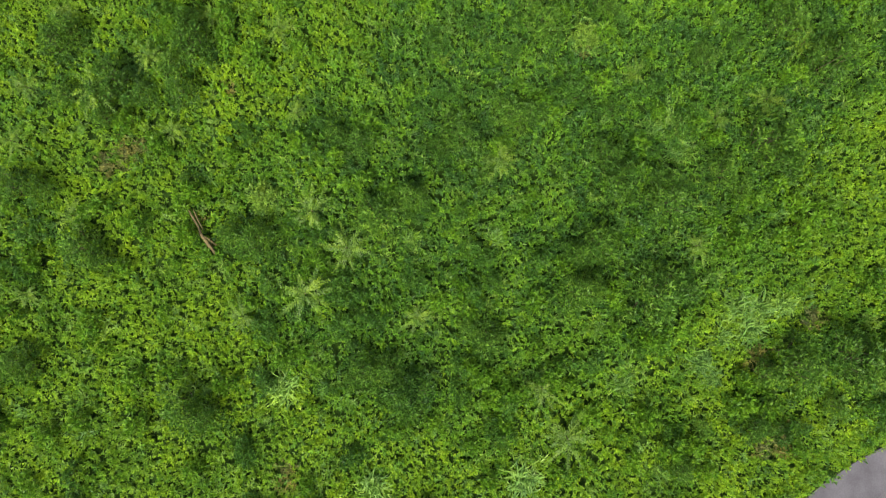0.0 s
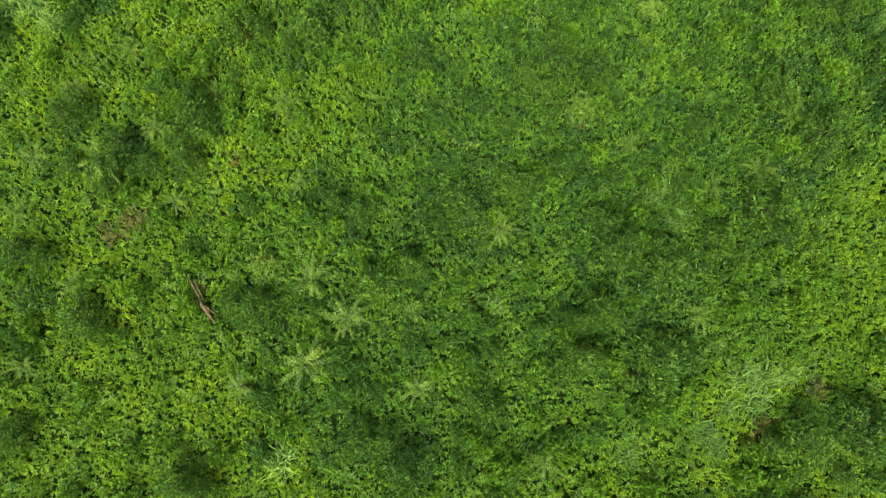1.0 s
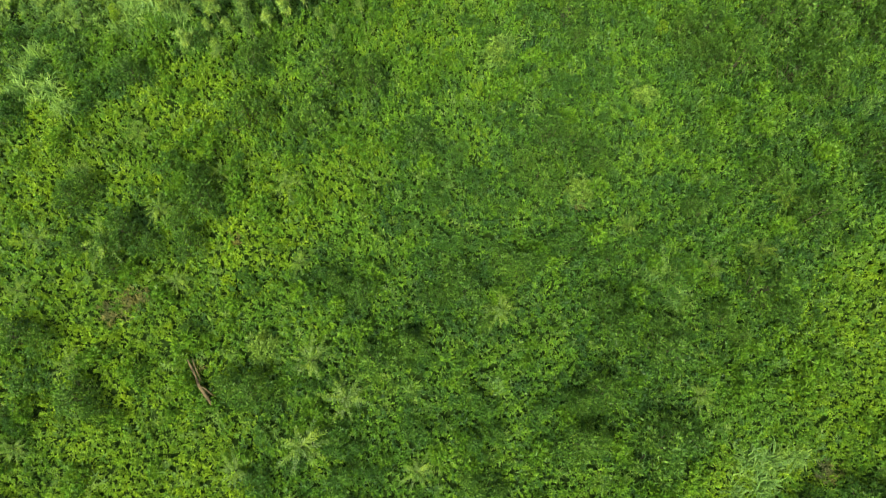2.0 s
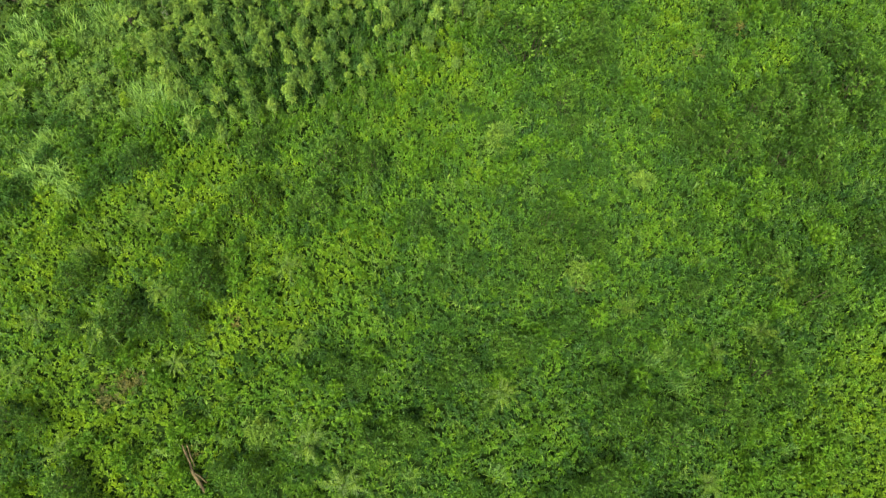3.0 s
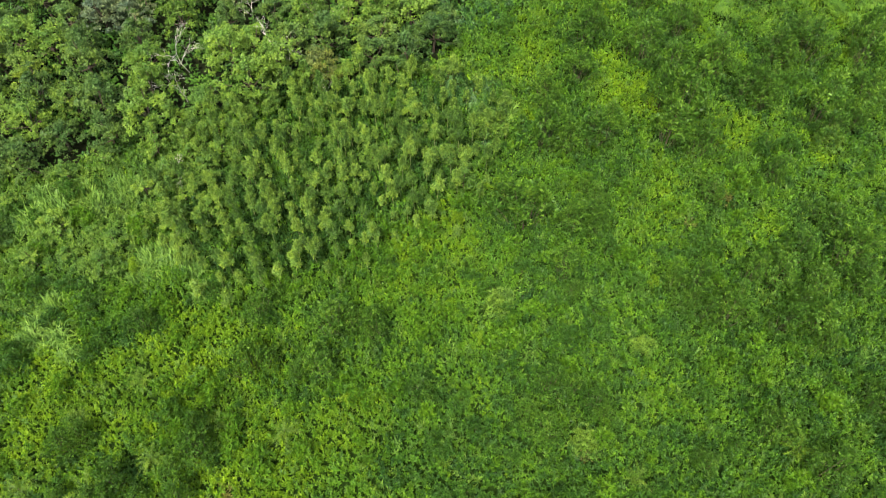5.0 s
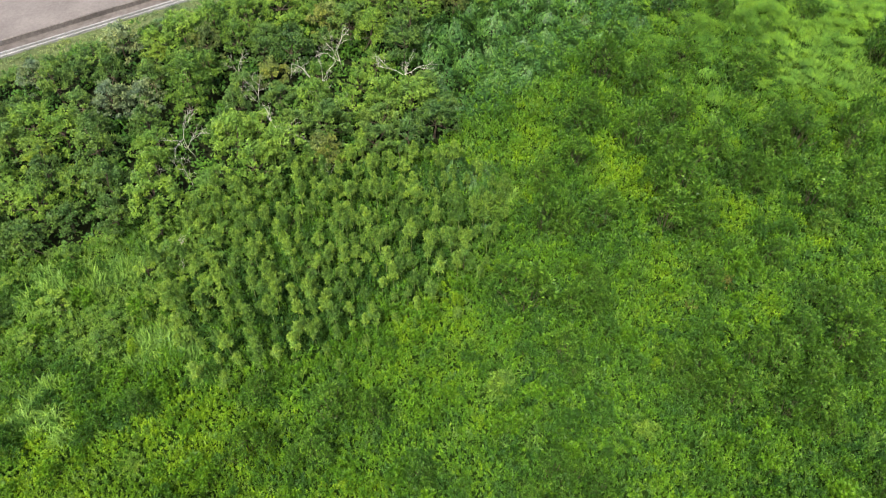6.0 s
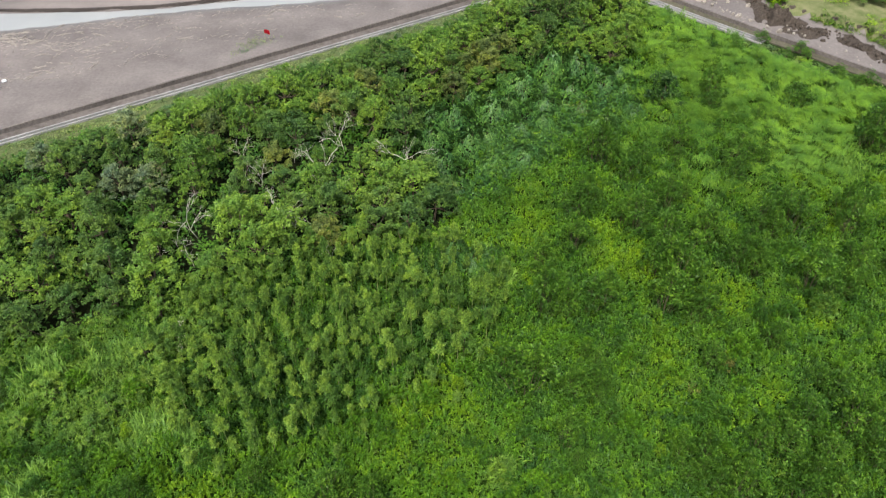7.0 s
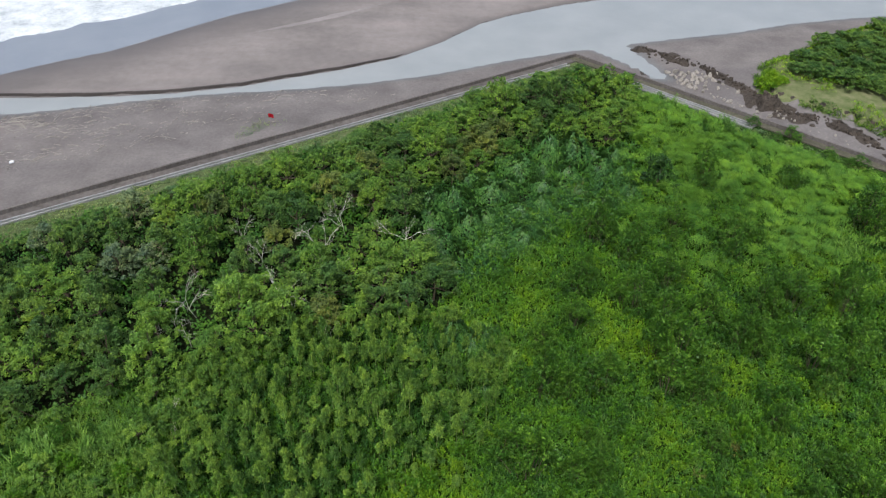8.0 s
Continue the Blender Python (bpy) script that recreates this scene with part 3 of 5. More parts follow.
def sea_wall(name, a, b, kerbs, side, label, start, stop, walk_mat, lift=0.0):
    """Parapet panels, a walkway of slabs and pale kerb strips; side is +1 where the sea lies to the left of a-b."""
    wall = tagged(new(name), label, "sea wall", kind="structure")
    a, b = Vector(a), Vector(b)
    d, total = (b - a).normalized(), (b - a).length
    count = int(total / 4.0)
    for k in range(count):
        p, q = a + d * (total * k / count), a + d * (total * (k + 1) / count - 0.03)
        for piece, mat, near, far, low, high in (("parapet_panel", STAINED, 0.0, -0.35, -1.4, 0.86 + lift + 0.02 * (k % 3)), ("walkway_slab", walk_mat, -0.37, -2.05, -0.6, 0.2 + lift)):
            bm = bmesh.new()
            beam(bm, p, q, near * side, far * side, low, high)
            part(piece, finish(bm, piece, mat), wall)
        if start <= k / count < stop:
            for j in range(kerbs):
                bm = bmesh.new()
                beam(bm, p, q, (-2.07 - 0.8 * j) * side, (-2.29 - 0.8 * j) * side, -0.4, 0.34)
                part("kerb", finish(bm, "kerb", PALE_CONCRETE), wall)
    return wall


sea_wall("sea_wall_west", WALL_W, CORNER, 2, 1, "weathered concrete sea wall with walkway along the beach", 0.0, 0.97, CONCRETE)
sea_wall("sea_wall_east", CORNER, WALL_E, 3, 1, "stained concrete river wall with stepped pale kerbs", 0.1, 0.36, MOSSY, 0.008)


# ---- meadow: weeds past counting ----
rng = np.random.RandomState(7)


def clumps(spots, x, y, soft=1.0):
    best = np.zeros(x.shape)
    for sx, sy, r in spots:
        best = np.maximum(best, np.exp(-((x - sx) ** 2 + (y - sy) ** 2) / (soft * r * r)))
    return best


def scatter(per_metre, x0, x1, y0, y1):
    n = int(per_metre * (x1 - x0) * (y1 - y0))
    return rng.uniform(x0, x1, n), rng.uniform(y0, y1, n)


def in_view(x, y):
    return (np.abs(x) < 0.63 * np.hypot(60, y + 2) + 4) & (y > -24)


def open_meadow(x, y):
    off_road = ~((y < np.interp(x, [p[0] for p in ROAD], [p[1] for p in ROAD]) + 0.35))
    return in_view(x, y) & behind_walls(x, y, 4.0) & off_road


def weeds(name, x, y, tall, leaves, length, width, material, label, wide=0.5, upright=0.0, shoots=0):
    """Clumps of leaves at x, y, all in one mesh: rounded heaps, or groups of leafy shoots."""
    n, k = len(x), leaves
    px, py, tall = np.repeat(x, k), np.repeat(y, k), np.repeat(tall, k)
    far = np.clip(1 + (np.hypot(60, py) - 62) / 160, 1, 1.5)
    ground = height(x, y)[np.repeat(np.arange(n), k)]
    if shoots:
        each = k // shoots
        m = n * shoots
        a, q = rng.uniform(0, math.tau, m), np.sqrt(rng.rand(m))
        sx, sy = wide * q * np.cos(a), wide * q * np.sin(a)
        top = (1.08 - 0.45 * q ** 2) * rng.uniform(0.8, 1.15, m)
        drift = math.tau * 1.5 * smooth_noise(x, y, 3.5, 17)[np.repeat(np.arange(n), shoots)] + rng.normal(0, 0.9, m)
        bend = rng.uniform(0.0, 0.3, m)
        lean = np.stack([bend * np.cos(drift) + 0.4 * q * np.cos(a), bend * np.sin(drift) + 0.4 * q * np.sin(a), np.ones(m)], 1)
        stout = rng.uniform(0.8, 1.2, m) * np.repeat(rng.uniform(0.75, 1.3, n), shoots)
        sx, sy, top, lean, stout = (np.repeat(v, each, axis=0) for v in (sx, sy, top, lean, stout))
        turn, up_stem = rng.uniform(0, math.tau, n * k), rng.rand(n * k)
        high = np.maximum(tall * top, 0.12)
        drop = np.minimum(0.7, 0.85 * high) * (1 - up_stem)
        foot = np.stack([px + sx, py + sy, ground], 1) + lean * (high - drop)[:, None]
        out = np.stack([np.cos(turn), np.sin(turn), 0 * turn], 1)
        way = out * (1.15 - 0.6 * up_stem)[:, None] + lean * (0.9 * up_stem - 0.1 + upright)[:, None] + rng.normal(0, 0.12, (n * k, 3))
        face = lean * 1.0 - 0.35 * out + rng.normal(0, 0.3, (n * k, 3))
        size = length * stout * (1.2 - 0.55 * up_stem) * rng.uniform(0.75, 1.25, n * k)
        me = blade_mesh(name, foot, way, face, size * far, width * stout * rng.uniform(0.75, 1.25, n * k) * far)
    else:
        girth = np.repeat(wide * rng.uniform(0.6, 1.35, n), k)
        d = rng.normal(0, 1, (n * k, 3))
        d[:, 2] = np.abs(d[:, 2])
        d /= np.linalg.norm(d, axis=1, keepdims=True)
        out = rng.uniform(0.55, 1.05, n * k)
        base = np.stack([px + d[:, 0] * girth * out, py + d[:, 1] * girth * out, ground + tall * (0.25 + 0.75 * d[:, 2] * out)], 1)
        way = d * [1, 1, 0.35] + rng.normal(0, 0.35, (n * k, 3)) + [0, 0, upright]
        face = d * 0.45 + [0, 0, 1.0] + rng.normal(0, 0.18, (n * k, 3))
        me = leaf_mesh(name, base, way, face, length * rng.uniform(0.6, 1.3, n * k) * far, width * rng.uniform(0.7, 1.3, n * k) * far)
    me.materials.append(material)
    return tagged(new(name, me), label, "weeds", kind="stuff")


def cells(x, y, size, seed):
    """Hummocks of about one size: how domed each place is, and a number from 0 to 1 for its hummock."""
    table = np.random.RandomState(seed).rand(3, 128, 128)
    x, y = x / size + 40.5, y / size + 20.5
    i, j = np.floor(x).astype(int), np.floor(y).astype(int)
    best, own = np.full(x.shape, 9.0), np.zeros(x.shape)
    for di in (-1, 0, 1):
        for dj in (-1, 0, 1):
            u, v = (i + di) % 128, (j + dj) % 128
            d = np.hypot(i + di + table[0, u, v] - x, j + dj + table[1, u, v] - y)
            own = np.where(d < best, table[2, u, v], own)
            best = np.minimum(best, d)
    return np.sqrt(np.clip(1 - (best / 0.85) ** 2, 0, 1)), own


mx, my = np.meshgrid(np.arange(-95, 85, 0.5), np.arange(-24, 135, 0.5))
mx, my = mx.ravel() + rng.uniform(-0.28, 0.28, mx.size), my.ravel() + rng.uniform(-0.28, 0.28, my.size)
ok = open_meadow(mx, my) & ~inside(FOREST, mx, my) & (reach([WALL_W, CORNER], mx, my) > 7.2) & ((reach([CORNER, WALL_E], mx, my) > 6.4) | (mx > 57))
mx, my = mx[ok], my[ok]
thin = rng.rand(len(mx)) < np.clip(1.65 - np.hypot(60, my) / 110, 0.45, 1)
mx, my = mx[thin], my[thin]
jog = rng.normal(0, 0.25, (2, len(mx)))
dome, own = cells(mx + jog[0], my + jog[1], 2.7, 37)
little, tone = cells(mx, my, 1.2, 38)
patch = smooth_noise(mx, my, 6, 31) * 0.4 + own * 0.38 + tone * 0.22
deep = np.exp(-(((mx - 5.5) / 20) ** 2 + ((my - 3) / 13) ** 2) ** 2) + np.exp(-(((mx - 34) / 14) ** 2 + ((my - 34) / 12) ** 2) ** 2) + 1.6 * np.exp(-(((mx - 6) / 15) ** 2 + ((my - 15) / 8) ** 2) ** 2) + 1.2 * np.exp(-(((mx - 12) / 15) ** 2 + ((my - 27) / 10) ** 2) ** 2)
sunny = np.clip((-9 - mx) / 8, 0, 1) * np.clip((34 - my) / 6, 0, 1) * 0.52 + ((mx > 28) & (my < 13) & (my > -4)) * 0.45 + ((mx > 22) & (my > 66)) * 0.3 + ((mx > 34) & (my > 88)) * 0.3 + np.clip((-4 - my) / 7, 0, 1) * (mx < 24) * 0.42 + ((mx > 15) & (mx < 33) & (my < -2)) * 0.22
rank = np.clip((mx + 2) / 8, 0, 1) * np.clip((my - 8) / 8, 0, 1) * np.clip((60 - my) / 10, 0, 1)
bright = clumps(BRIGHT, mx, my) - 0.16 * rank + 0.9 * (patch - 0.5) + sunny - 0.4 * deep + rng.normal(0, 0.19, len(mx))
# gloom: shade near shrubs and in low hummocks, put in as darker weeds
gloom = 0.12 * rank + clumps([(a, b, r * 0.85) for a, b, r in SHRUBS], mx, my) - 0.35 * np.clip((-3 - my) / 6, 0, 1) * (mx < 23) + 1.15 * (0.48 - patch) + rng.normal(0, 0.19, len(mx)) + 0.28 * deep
ragged = rng.normal(0, 1.3, (2, len(mx)))
viny = inside(VINES, mx + ragged[0], my + ragged[1])
bambooed = inside(BAMBOO, mx, my)
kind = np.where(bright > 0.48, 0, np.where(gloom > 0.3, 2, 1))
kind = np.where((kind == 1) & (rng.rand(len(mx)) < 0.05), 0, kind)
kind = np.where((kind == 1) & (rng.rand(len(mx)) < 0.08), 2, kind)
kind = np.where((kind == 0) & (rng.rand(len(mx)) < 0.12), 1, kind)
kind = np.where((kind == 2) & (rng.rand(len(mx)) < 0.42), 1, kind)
kind = np.where(rng.rand(len(mx)) < 0.045, 4, kind)
pale_side = np.exp(-(((mx + 38) / 9) ** 2 + ((my - 40) / 9) ** 2) ** 2) * 0.6 + np.exp(-(((mx + 30) / 7) ** 2 + ((my - 47) / 6) ** 2) ** 2) * 0.5 + ((mx > 30) & (my > 66)) * 0.05
kind = np.where(rng.rand(len(mx)) < pale_side, 4, kind)
grassy = np.clip((my - 62) / 30, 0, 1) * np.clip((mx - 18) / 14, 0, 1) * 0.7
kind = np.where((kind == 0) & (rng.rand(len(mx)) < grassy), 6, kind)
dry = clumps([(25.7, -6.8, 1.6), (30.3, -3.1, 1.6), (11.3, 18.4, 0.9), (-12.8, -16.3, 1.2), (27, -13.2, 1.8), (28.4, 45.8, 1.4), (24.2, 41.9, 0.9),
              (-26.3, 9.8, 1.5), (-17.8, 15.1, 0.9), (-28.1, 8.9, 1.2), (-24.9, 10.3, 0.9), (-18.9, 2.4, 0.9), (-20.1, 4.4, 0.7), (19.1, 91.1, 1.7)], mx, my)
kind = np.where(dry > rng.uniform(0.35, 1.1, len(mx)), 5, kind)
kind[viny & (dry < 0.5) & (rng.rand(len(mx)) < 0.8)] = 3
# shade between the canes, coloured in with dark weeds
kind[bambooed & (rng.rand(len(mx)) < 0.7)] = 2
hump = (0.6 + dome * (0.15 + 0.55 * own) + 0.35 * little * (0.25 + tone)) * rng.uniform(0.75, 1.25, len(mx))
hump *= 1 + np.clip((my - 55) / 30, 0, 1) * (0.9 * dome - 0.15)
hump *= np.where(behind_walls(mx, my, 8.5), 1.0, 0.4) * (1 - 0.6 * clumps([(a, b, r * 0.8) for a, b, r in SHRUBS + TUFTS], mx, my))
sparse = ~(inside(BAMBOO, mx, my) & (rng.rand(len(mx)) < 0.2))
mx, my, kind, hump = mx[sparse], my[sparse], kind[sparse], hump[sparse]
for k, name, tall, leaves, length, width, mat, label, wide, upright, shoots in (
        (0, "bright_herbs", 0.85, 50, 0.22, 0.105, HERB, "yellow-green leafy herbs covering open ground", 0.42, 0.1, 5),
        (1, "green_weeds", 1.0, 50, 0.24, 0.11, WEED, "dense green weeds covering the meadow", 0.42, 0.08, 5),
        (2, "dark_weeds", 1.15, 50, 0.26, 0.11, DARK_WEED, "dark green weeds with the shade of shrubs and hollows in their colour", 0.42, 0.1, 5),
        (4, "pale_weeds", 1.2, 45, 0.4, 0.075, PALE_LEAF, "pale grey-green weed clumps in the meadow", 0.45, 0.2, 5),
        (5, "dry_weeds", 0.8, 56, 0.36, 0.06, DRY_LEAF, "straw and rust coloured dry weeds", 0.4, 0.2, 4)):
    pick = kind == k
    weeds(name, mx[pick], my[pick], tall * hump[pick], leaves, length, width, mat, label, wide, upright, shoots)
pick = kind == 3
weeds("vine_cover", mx[pick], my[pick], 0.9 * hump[pick], 32, 0.24, 0.19, VINE_LEAF, "blue-green broad-leaved vines smothering the ground", 0.6, 0.0, 0)


def swept_grass(name, x, y, tall, blades, long, width, material, label):
    """Tall soft grass whose blades all bow over with their neighbours, as wind and rain leave it."""
    n = len(x) * blades
    px, py, tall = np.repeat(x, blades), np.repeat(y, blades), np.repeat(tall, blades)
    a, q = rng.uniform(0, math.tau, n), 0.75 * np.sqrt(rng.rand(n))
    px, py = px + q * np.cos(a), py + q * np.sin(a)
    drift = -0.9 + 2.6 * (smooth_noise(px, py, 7, 18) - 0.5) + 1.6 * (smooth_noise(px, py, 2.2, 19) - 0.5) + rng.normal(0, 0.35, n)
    out = np.stack([np.cos(drift), np.sin(drift), 0 * drift], 1)
    side = np.stack([-np.sin(drift), np.cos(drift), 0 * drift], 1)
    size, bow = long * rng.uniform(0.6, 1.25, n), rng.uniform(0.85, 1.35, n)
    foot = np.stack([px, py, height(px, py) + np.maximum(tall - 0.35, 0.0)], 1)
    knee = foot + out * (size * 0.42 * bow)[:, None] + [0, 0, 1] * (size * (0.5 - 0.16 * bow))[:, None]
    tip = knee + out * (size * (0.3 + 0.3 * bow))[:, None] + [0, 0, 1] * (size * (0.34 - 0.55 * bow))[:, None]
    half = (side * (width * rng.uniform(0.7, 1.3, n) * np.clip(1 + (np.hypot(60, py) - 62) / 160, 1, 1.5))[:, None]) * 0.5
    stack = np.concatenate([np.stack([foot - half * 0.8, knee + half, foot + half * 0.8], 1), np.stack([knee - half, tip, knee + half], 1)])
    me = corner_mesh(name, stack)
    me.materials.append(material)
    return tagged(new(name, me), label, "grass", kind="stuff")


pick = kind == 6
swept_grass("tall_grass", mx[pick], my[pick], hump[pick] + 0.3 * behind_walls(mx[pick], my[pick], 9.0), 60, 0.95, 0.042, GRASS_BLADE, "soft bright yellow-green tall grass bowed over in tussocks")

# forest floor plants, seen through gaps between the crowns
fx, fy = scatter(0.42, -95, 40, 40, 138)
ok = in_view(fx, fy) & behind_walls(fx, fy, 7.2) & inside(FOREST, fx, fy)
weeds("forest_undergrowth", fx[ok], fy[ok], rng.uniform(0.8, 2.6, ok.sum()), 24, 0.45, 0.24, DARK_WEED, "shaded leafy undergrowth below the trees", 0.9)

# verge grass along the walls and the road
gx, gy = scatter(2.2, -95, 90, 30, 142)
ok = in_view(gx, gy) & behind_walls(gx, gy, 3.0) & ~behind_walls(gx, gy, 7.4)
weeds("wall_verge", gx[ok], gy[ok], np.full(ok.sum(), 0.14), 22, 0.24, 0.05, VERGE_BLADE, "mown bright grass verge beside the sea wall", 0.45, 0.6)
gx, gy = scatter(6.0, 18, 42, -24, -8)
edge = gy - np.interp(gx, [p[0] for p in ROAD], [p[1] for p in ROAD])
ok = (edge > 0.1) & (edge < 3.0)
weeds("road_verge", gx[ok], gy[ok], np.full(ok.sum(), 0.35), 24, 0.3, 0.06, HERB, "short bright grass beside the road", 0.3, 0.8)


# ---- shrubs, saplings, tufts ----
def place(x, y, turn, size, tall=1.0, sink=0.05):
    z = float(height(np.array([x]), np.array([y]))[0])
    return Matrix.LocRotScale((x, y, z - sink), Euler((0, 0, turn)), (size, size, size * tall))


def stems_mesh(tips, base_spread, radius, material, name, sides=5):
    bm = bmesh.new()
    for tip in tips:
        t = Vector(tip)
        root = Vector((t.x * base_spread, t.y * base_spread, 0))
        mid = root.lerp(t, 0.5) + Vector((0, 0, 0.12 * t.z))
        tube(bm, [root, mid, t], [radius, radius * 0.7, radius * 0.25], sides)
    return finish(bm, name, material)


def shrub(seed, leaf, count=1100, stems=30, reach_out=2.3, tall=1.9, length=0.31, width=0.12, name="shrub"):
    """A feathery shrub: stems that rise and fan out into a dome, each ending in an upright head of narrow leaves."""
    r = np.random.RandomState(seed)
    ang, rad = np.arange(stems) * 2.399 + r.uniform(-0.6, 0.6, stems), np.sqrt((np.arange(stems) + r.rand(stems)) / stems)
    swell = 1 + 0.3 * np.sin(2 * ang + seed) + 0.2 * np.sin(3 * ang + 2 * seed)
    tips = np.stack([np.cos(ang) * rad * reach_out * swell, np.sin(ang) * rad * reach_out * swell, tall * (1.1 - 0.7 * rad ** 2) * r.uniform(0.6, 1.15, stems)], 1)
    which = np.arange(count) % stems
    d = r.normal(0, 1, (count, 3))
    d[:, 2] = np.abs(d[:, 2]) - 0.35
    d /= np.linalg.norm(d, axis=1, keepdims=True)
    girth = (0.2 * reach_out * r.uniform(0.75, 1.3, stems))[which]
    taper = np.clip(1.15 - 0.75 * np.clip(d[:, 2], 0, 1), 0.2, 1.2)
    spot = tips[which] + d * (girth * r.uniform(0.6, 1.05, count))[:, None] * np.stack([taper, taper, np.full(count, 1.7)], 1)
    spot[:, 2] = np.maximum(spot[:, 2], 0.15)
    way = d * [1, 1, 0.5] + [0, 0, 0.55] + r.normal(0, 0.3, (count, 3))
    face = d * 0.9 + tips[which] * [0.25, 0.25, 0.0] + [0, 0, 0.35] + r.normal(0, 0.25, (count, 3))
    leaves = blade_mesh("foliage", spot, way, face, length * r.uniform(0.7, 1.3, count), width * r.uniform(0.75, 1.25, count))
    leaves.materials.append(leaf)
    ob = new(name)
    part("stem", stems_mesh(tips[::2], 0.4, 0.03, BARK, "stem", 3), ob)
    part("foliage", leaves, ob)
    return ob


def sow(makers, spots, label, category, group):
    """The first of each maker stands at a spot; the others are copies."""
    made = []
    for n, (x, y, turn, size, tall) in enumerate(spots):
        m = place(x, y, turn, size, tall)
        if n < len(makers):
            ob = makers[n]
            ob.matrix_basis = m
            ob["unit"] = 1
            tagged(ob, label, category, group)
        else:
            src = makers[n % len(makers)]
            ob = copy_thing(src, m @ Matrix.Diagonal((*[1 / s for s in src.scale], 1)))
        made.append(ob)
    for ob in makers[:len(spots)]:
        if "unit" in ob:
            del ob["unit"]
    return made


def loose(low, high):
    return random.uniform(low, high)


spots = []
for x, y, r in SHRUBS:
    by_wall = float(reach([CORNER, WALL_E], np.array([x]), np.array([y]))[0]) < 13
    r *= 0.9 if by_wall else 1.12 if y > 45 else 1.0
    low = 0.6 if by_wall else 1.0
    spots.append((x + loose(-0.2, 0.2) * r, y + loose(-0.2, 0.2) * r, loose(0, 6.3), r / 2.5 * loose(0.65, 0.9), low * loose(0.85, 1.2)))
    if r > 1.9:
        turn, out = loose(0, 6.3), r * loose(0.5, 0.9)
        spots.append((x + out * math.cos(turn), y + out * math.sin(turn), loose(0, 6.3), r / 2.5 * loose(0.4, 0.65), low * loose(0.85, 1.3)))
sow([shrub(s, SHRUB_LEAF, 1800, 34, 2.0, 4.6, 0.3, 0.15) for s in range(5)], spots, "dark green feathery wild shrub among meadow weeds", "shrub", "dark meadow shrubs")

def off_verge(x, y):
    return y > np.interp(x, [p[0] for p in ROAD], [p[1] for p in ROAD]) + 3.0


# lesser shrubs between the big ones
lx, ly = scatter(0.08, -80, 70, -22, 115)
ok = open_meadow(lx, ly) & off_verge(lx, ly) & ~inside(FOREST, lx, ly) & ~inside(BAMBOO, lx, ly) & ~inside(VINES, lx, ly) & (clumps(BRIGHT, lx, ly) < 0.35) & (clumps(SHRUBS, lx, ly, 1.4) < 0.3)
ok &= (smooth_noise(lx, ly, 8, 41) > 0.42) & (reach([WALL_W, CORNER], lx, ly) > 10) & (reach([CORNER, WALL_E], lx, ly) > 12)
spots = [(x, y, loose(0, 6.3), loose(0.4, 0.75), loose(0.75, 1.1)) for x, y in zip(lx[ok], ly[ok])]
sow([shrub(s, DARK_WEED, 1000, 18, 1.6, 3.4, 0.32, 0.16, "weed_bush") for s in range(10, 14)], spots, "small green bushy weed among lower weeds", "bush", "small meadow bushes")


# leafy weeds that stand a little above their neighbours
lx, ly = scatter(0.09, -42, 42, -20, 48)
ok = open_meadow(lx, ly) & off_verge(lx, ly) & ~inside(FOREST, lx, ly) & ~inside(BAMBOO, lx, ly) & (clumps(SHRUBS, lx, ly) < 0.6) & (clumps(TUFTS, lx, ly) < 0.5)
spots = [(x, y, loose(0, 6.3), loose(0.5, 1.0), loose(0.8, 1.15)) for x, y in zip(lx[ok], ly[ok])][:290]
sow([shrub(s, WEED, 420, 9, 1.1, 2.4, 0.4, 0.17, "leafy_weed") for s in range(50, 54)], spots, "fresh green leafy weed standing above its neighbours", "weed", "tall leafy weeds")


def sapling(seed, leaf=None):
    """A thin trunk with fronds that radiate from it, leaves set along both sides of each."""
    r = np.random.RandomState(seed)
    ob = new("sapling")
    bm = bmesh.new()
    tube(bm, [(0, 0, 0), (0.05, 0.03, 1.0), (0, 0, 2.0)], [0.05, 0.04, 0.03], 6)
    part("stem", finish(bm, "stem", BARK), ob)
    for k in range(13):
        a = k * 2.399 + r.uniform(-0.4, 0.4)
        d, side = Vector((math.cos(a), math.sin(a), 0)), Vector((-math.sin(a), math.cos(a), 0))
        far, lift, high, sway = r.uniform(1.1, 2.3), r.uniform(0.1, 0.8), r.uniform(1.2, 2.0), r.uniform(-0.25, 0.25)
        bm = bmesh.new()
        last = None
        for j in range(13):
            f = j / 12
            p = d * far * f + side * (sway * f * f) + Vector((0, 0, high + lift * math.sin(f * 2.3) * 1.2 - 0.3 * f))
            pair = [bm.verts.new(p + side * 0.018), bm.verts.new(p - side * 0.018)]
            if last:
                bm.faces.new((last[0], last[1], pair[1], pair[0]))
                for sign, root in ((1, pair[0]), (-1, pair[1])):
                    way = (d * r.uniform(0.4, 1.1) + side * sign * r.uniform(0.6, 1.0) + Vector((0, 0, r.uniform(-0.4, 0.3)))).normalized()
                    across = way.cross(Vector((r.normal(0, 0.3), r.normal(0, 0.3), 1))).normalized()
                    size = 0.36 * r.uniform(0.6, 1.2) * (1.15 - 0.7 * f)
                    mid = root.co + way * size * 0.45
                    bm.faces.new((root, bm.verts.new(mid + across * 0.045), bm.verts.new(root.co + way * size), bm.verts.new(mid - across * 0.045)))
            last = pair
        part("frond", finish(bm, "frond", leaf or SAPLING_LEAF), ob)
    return ob


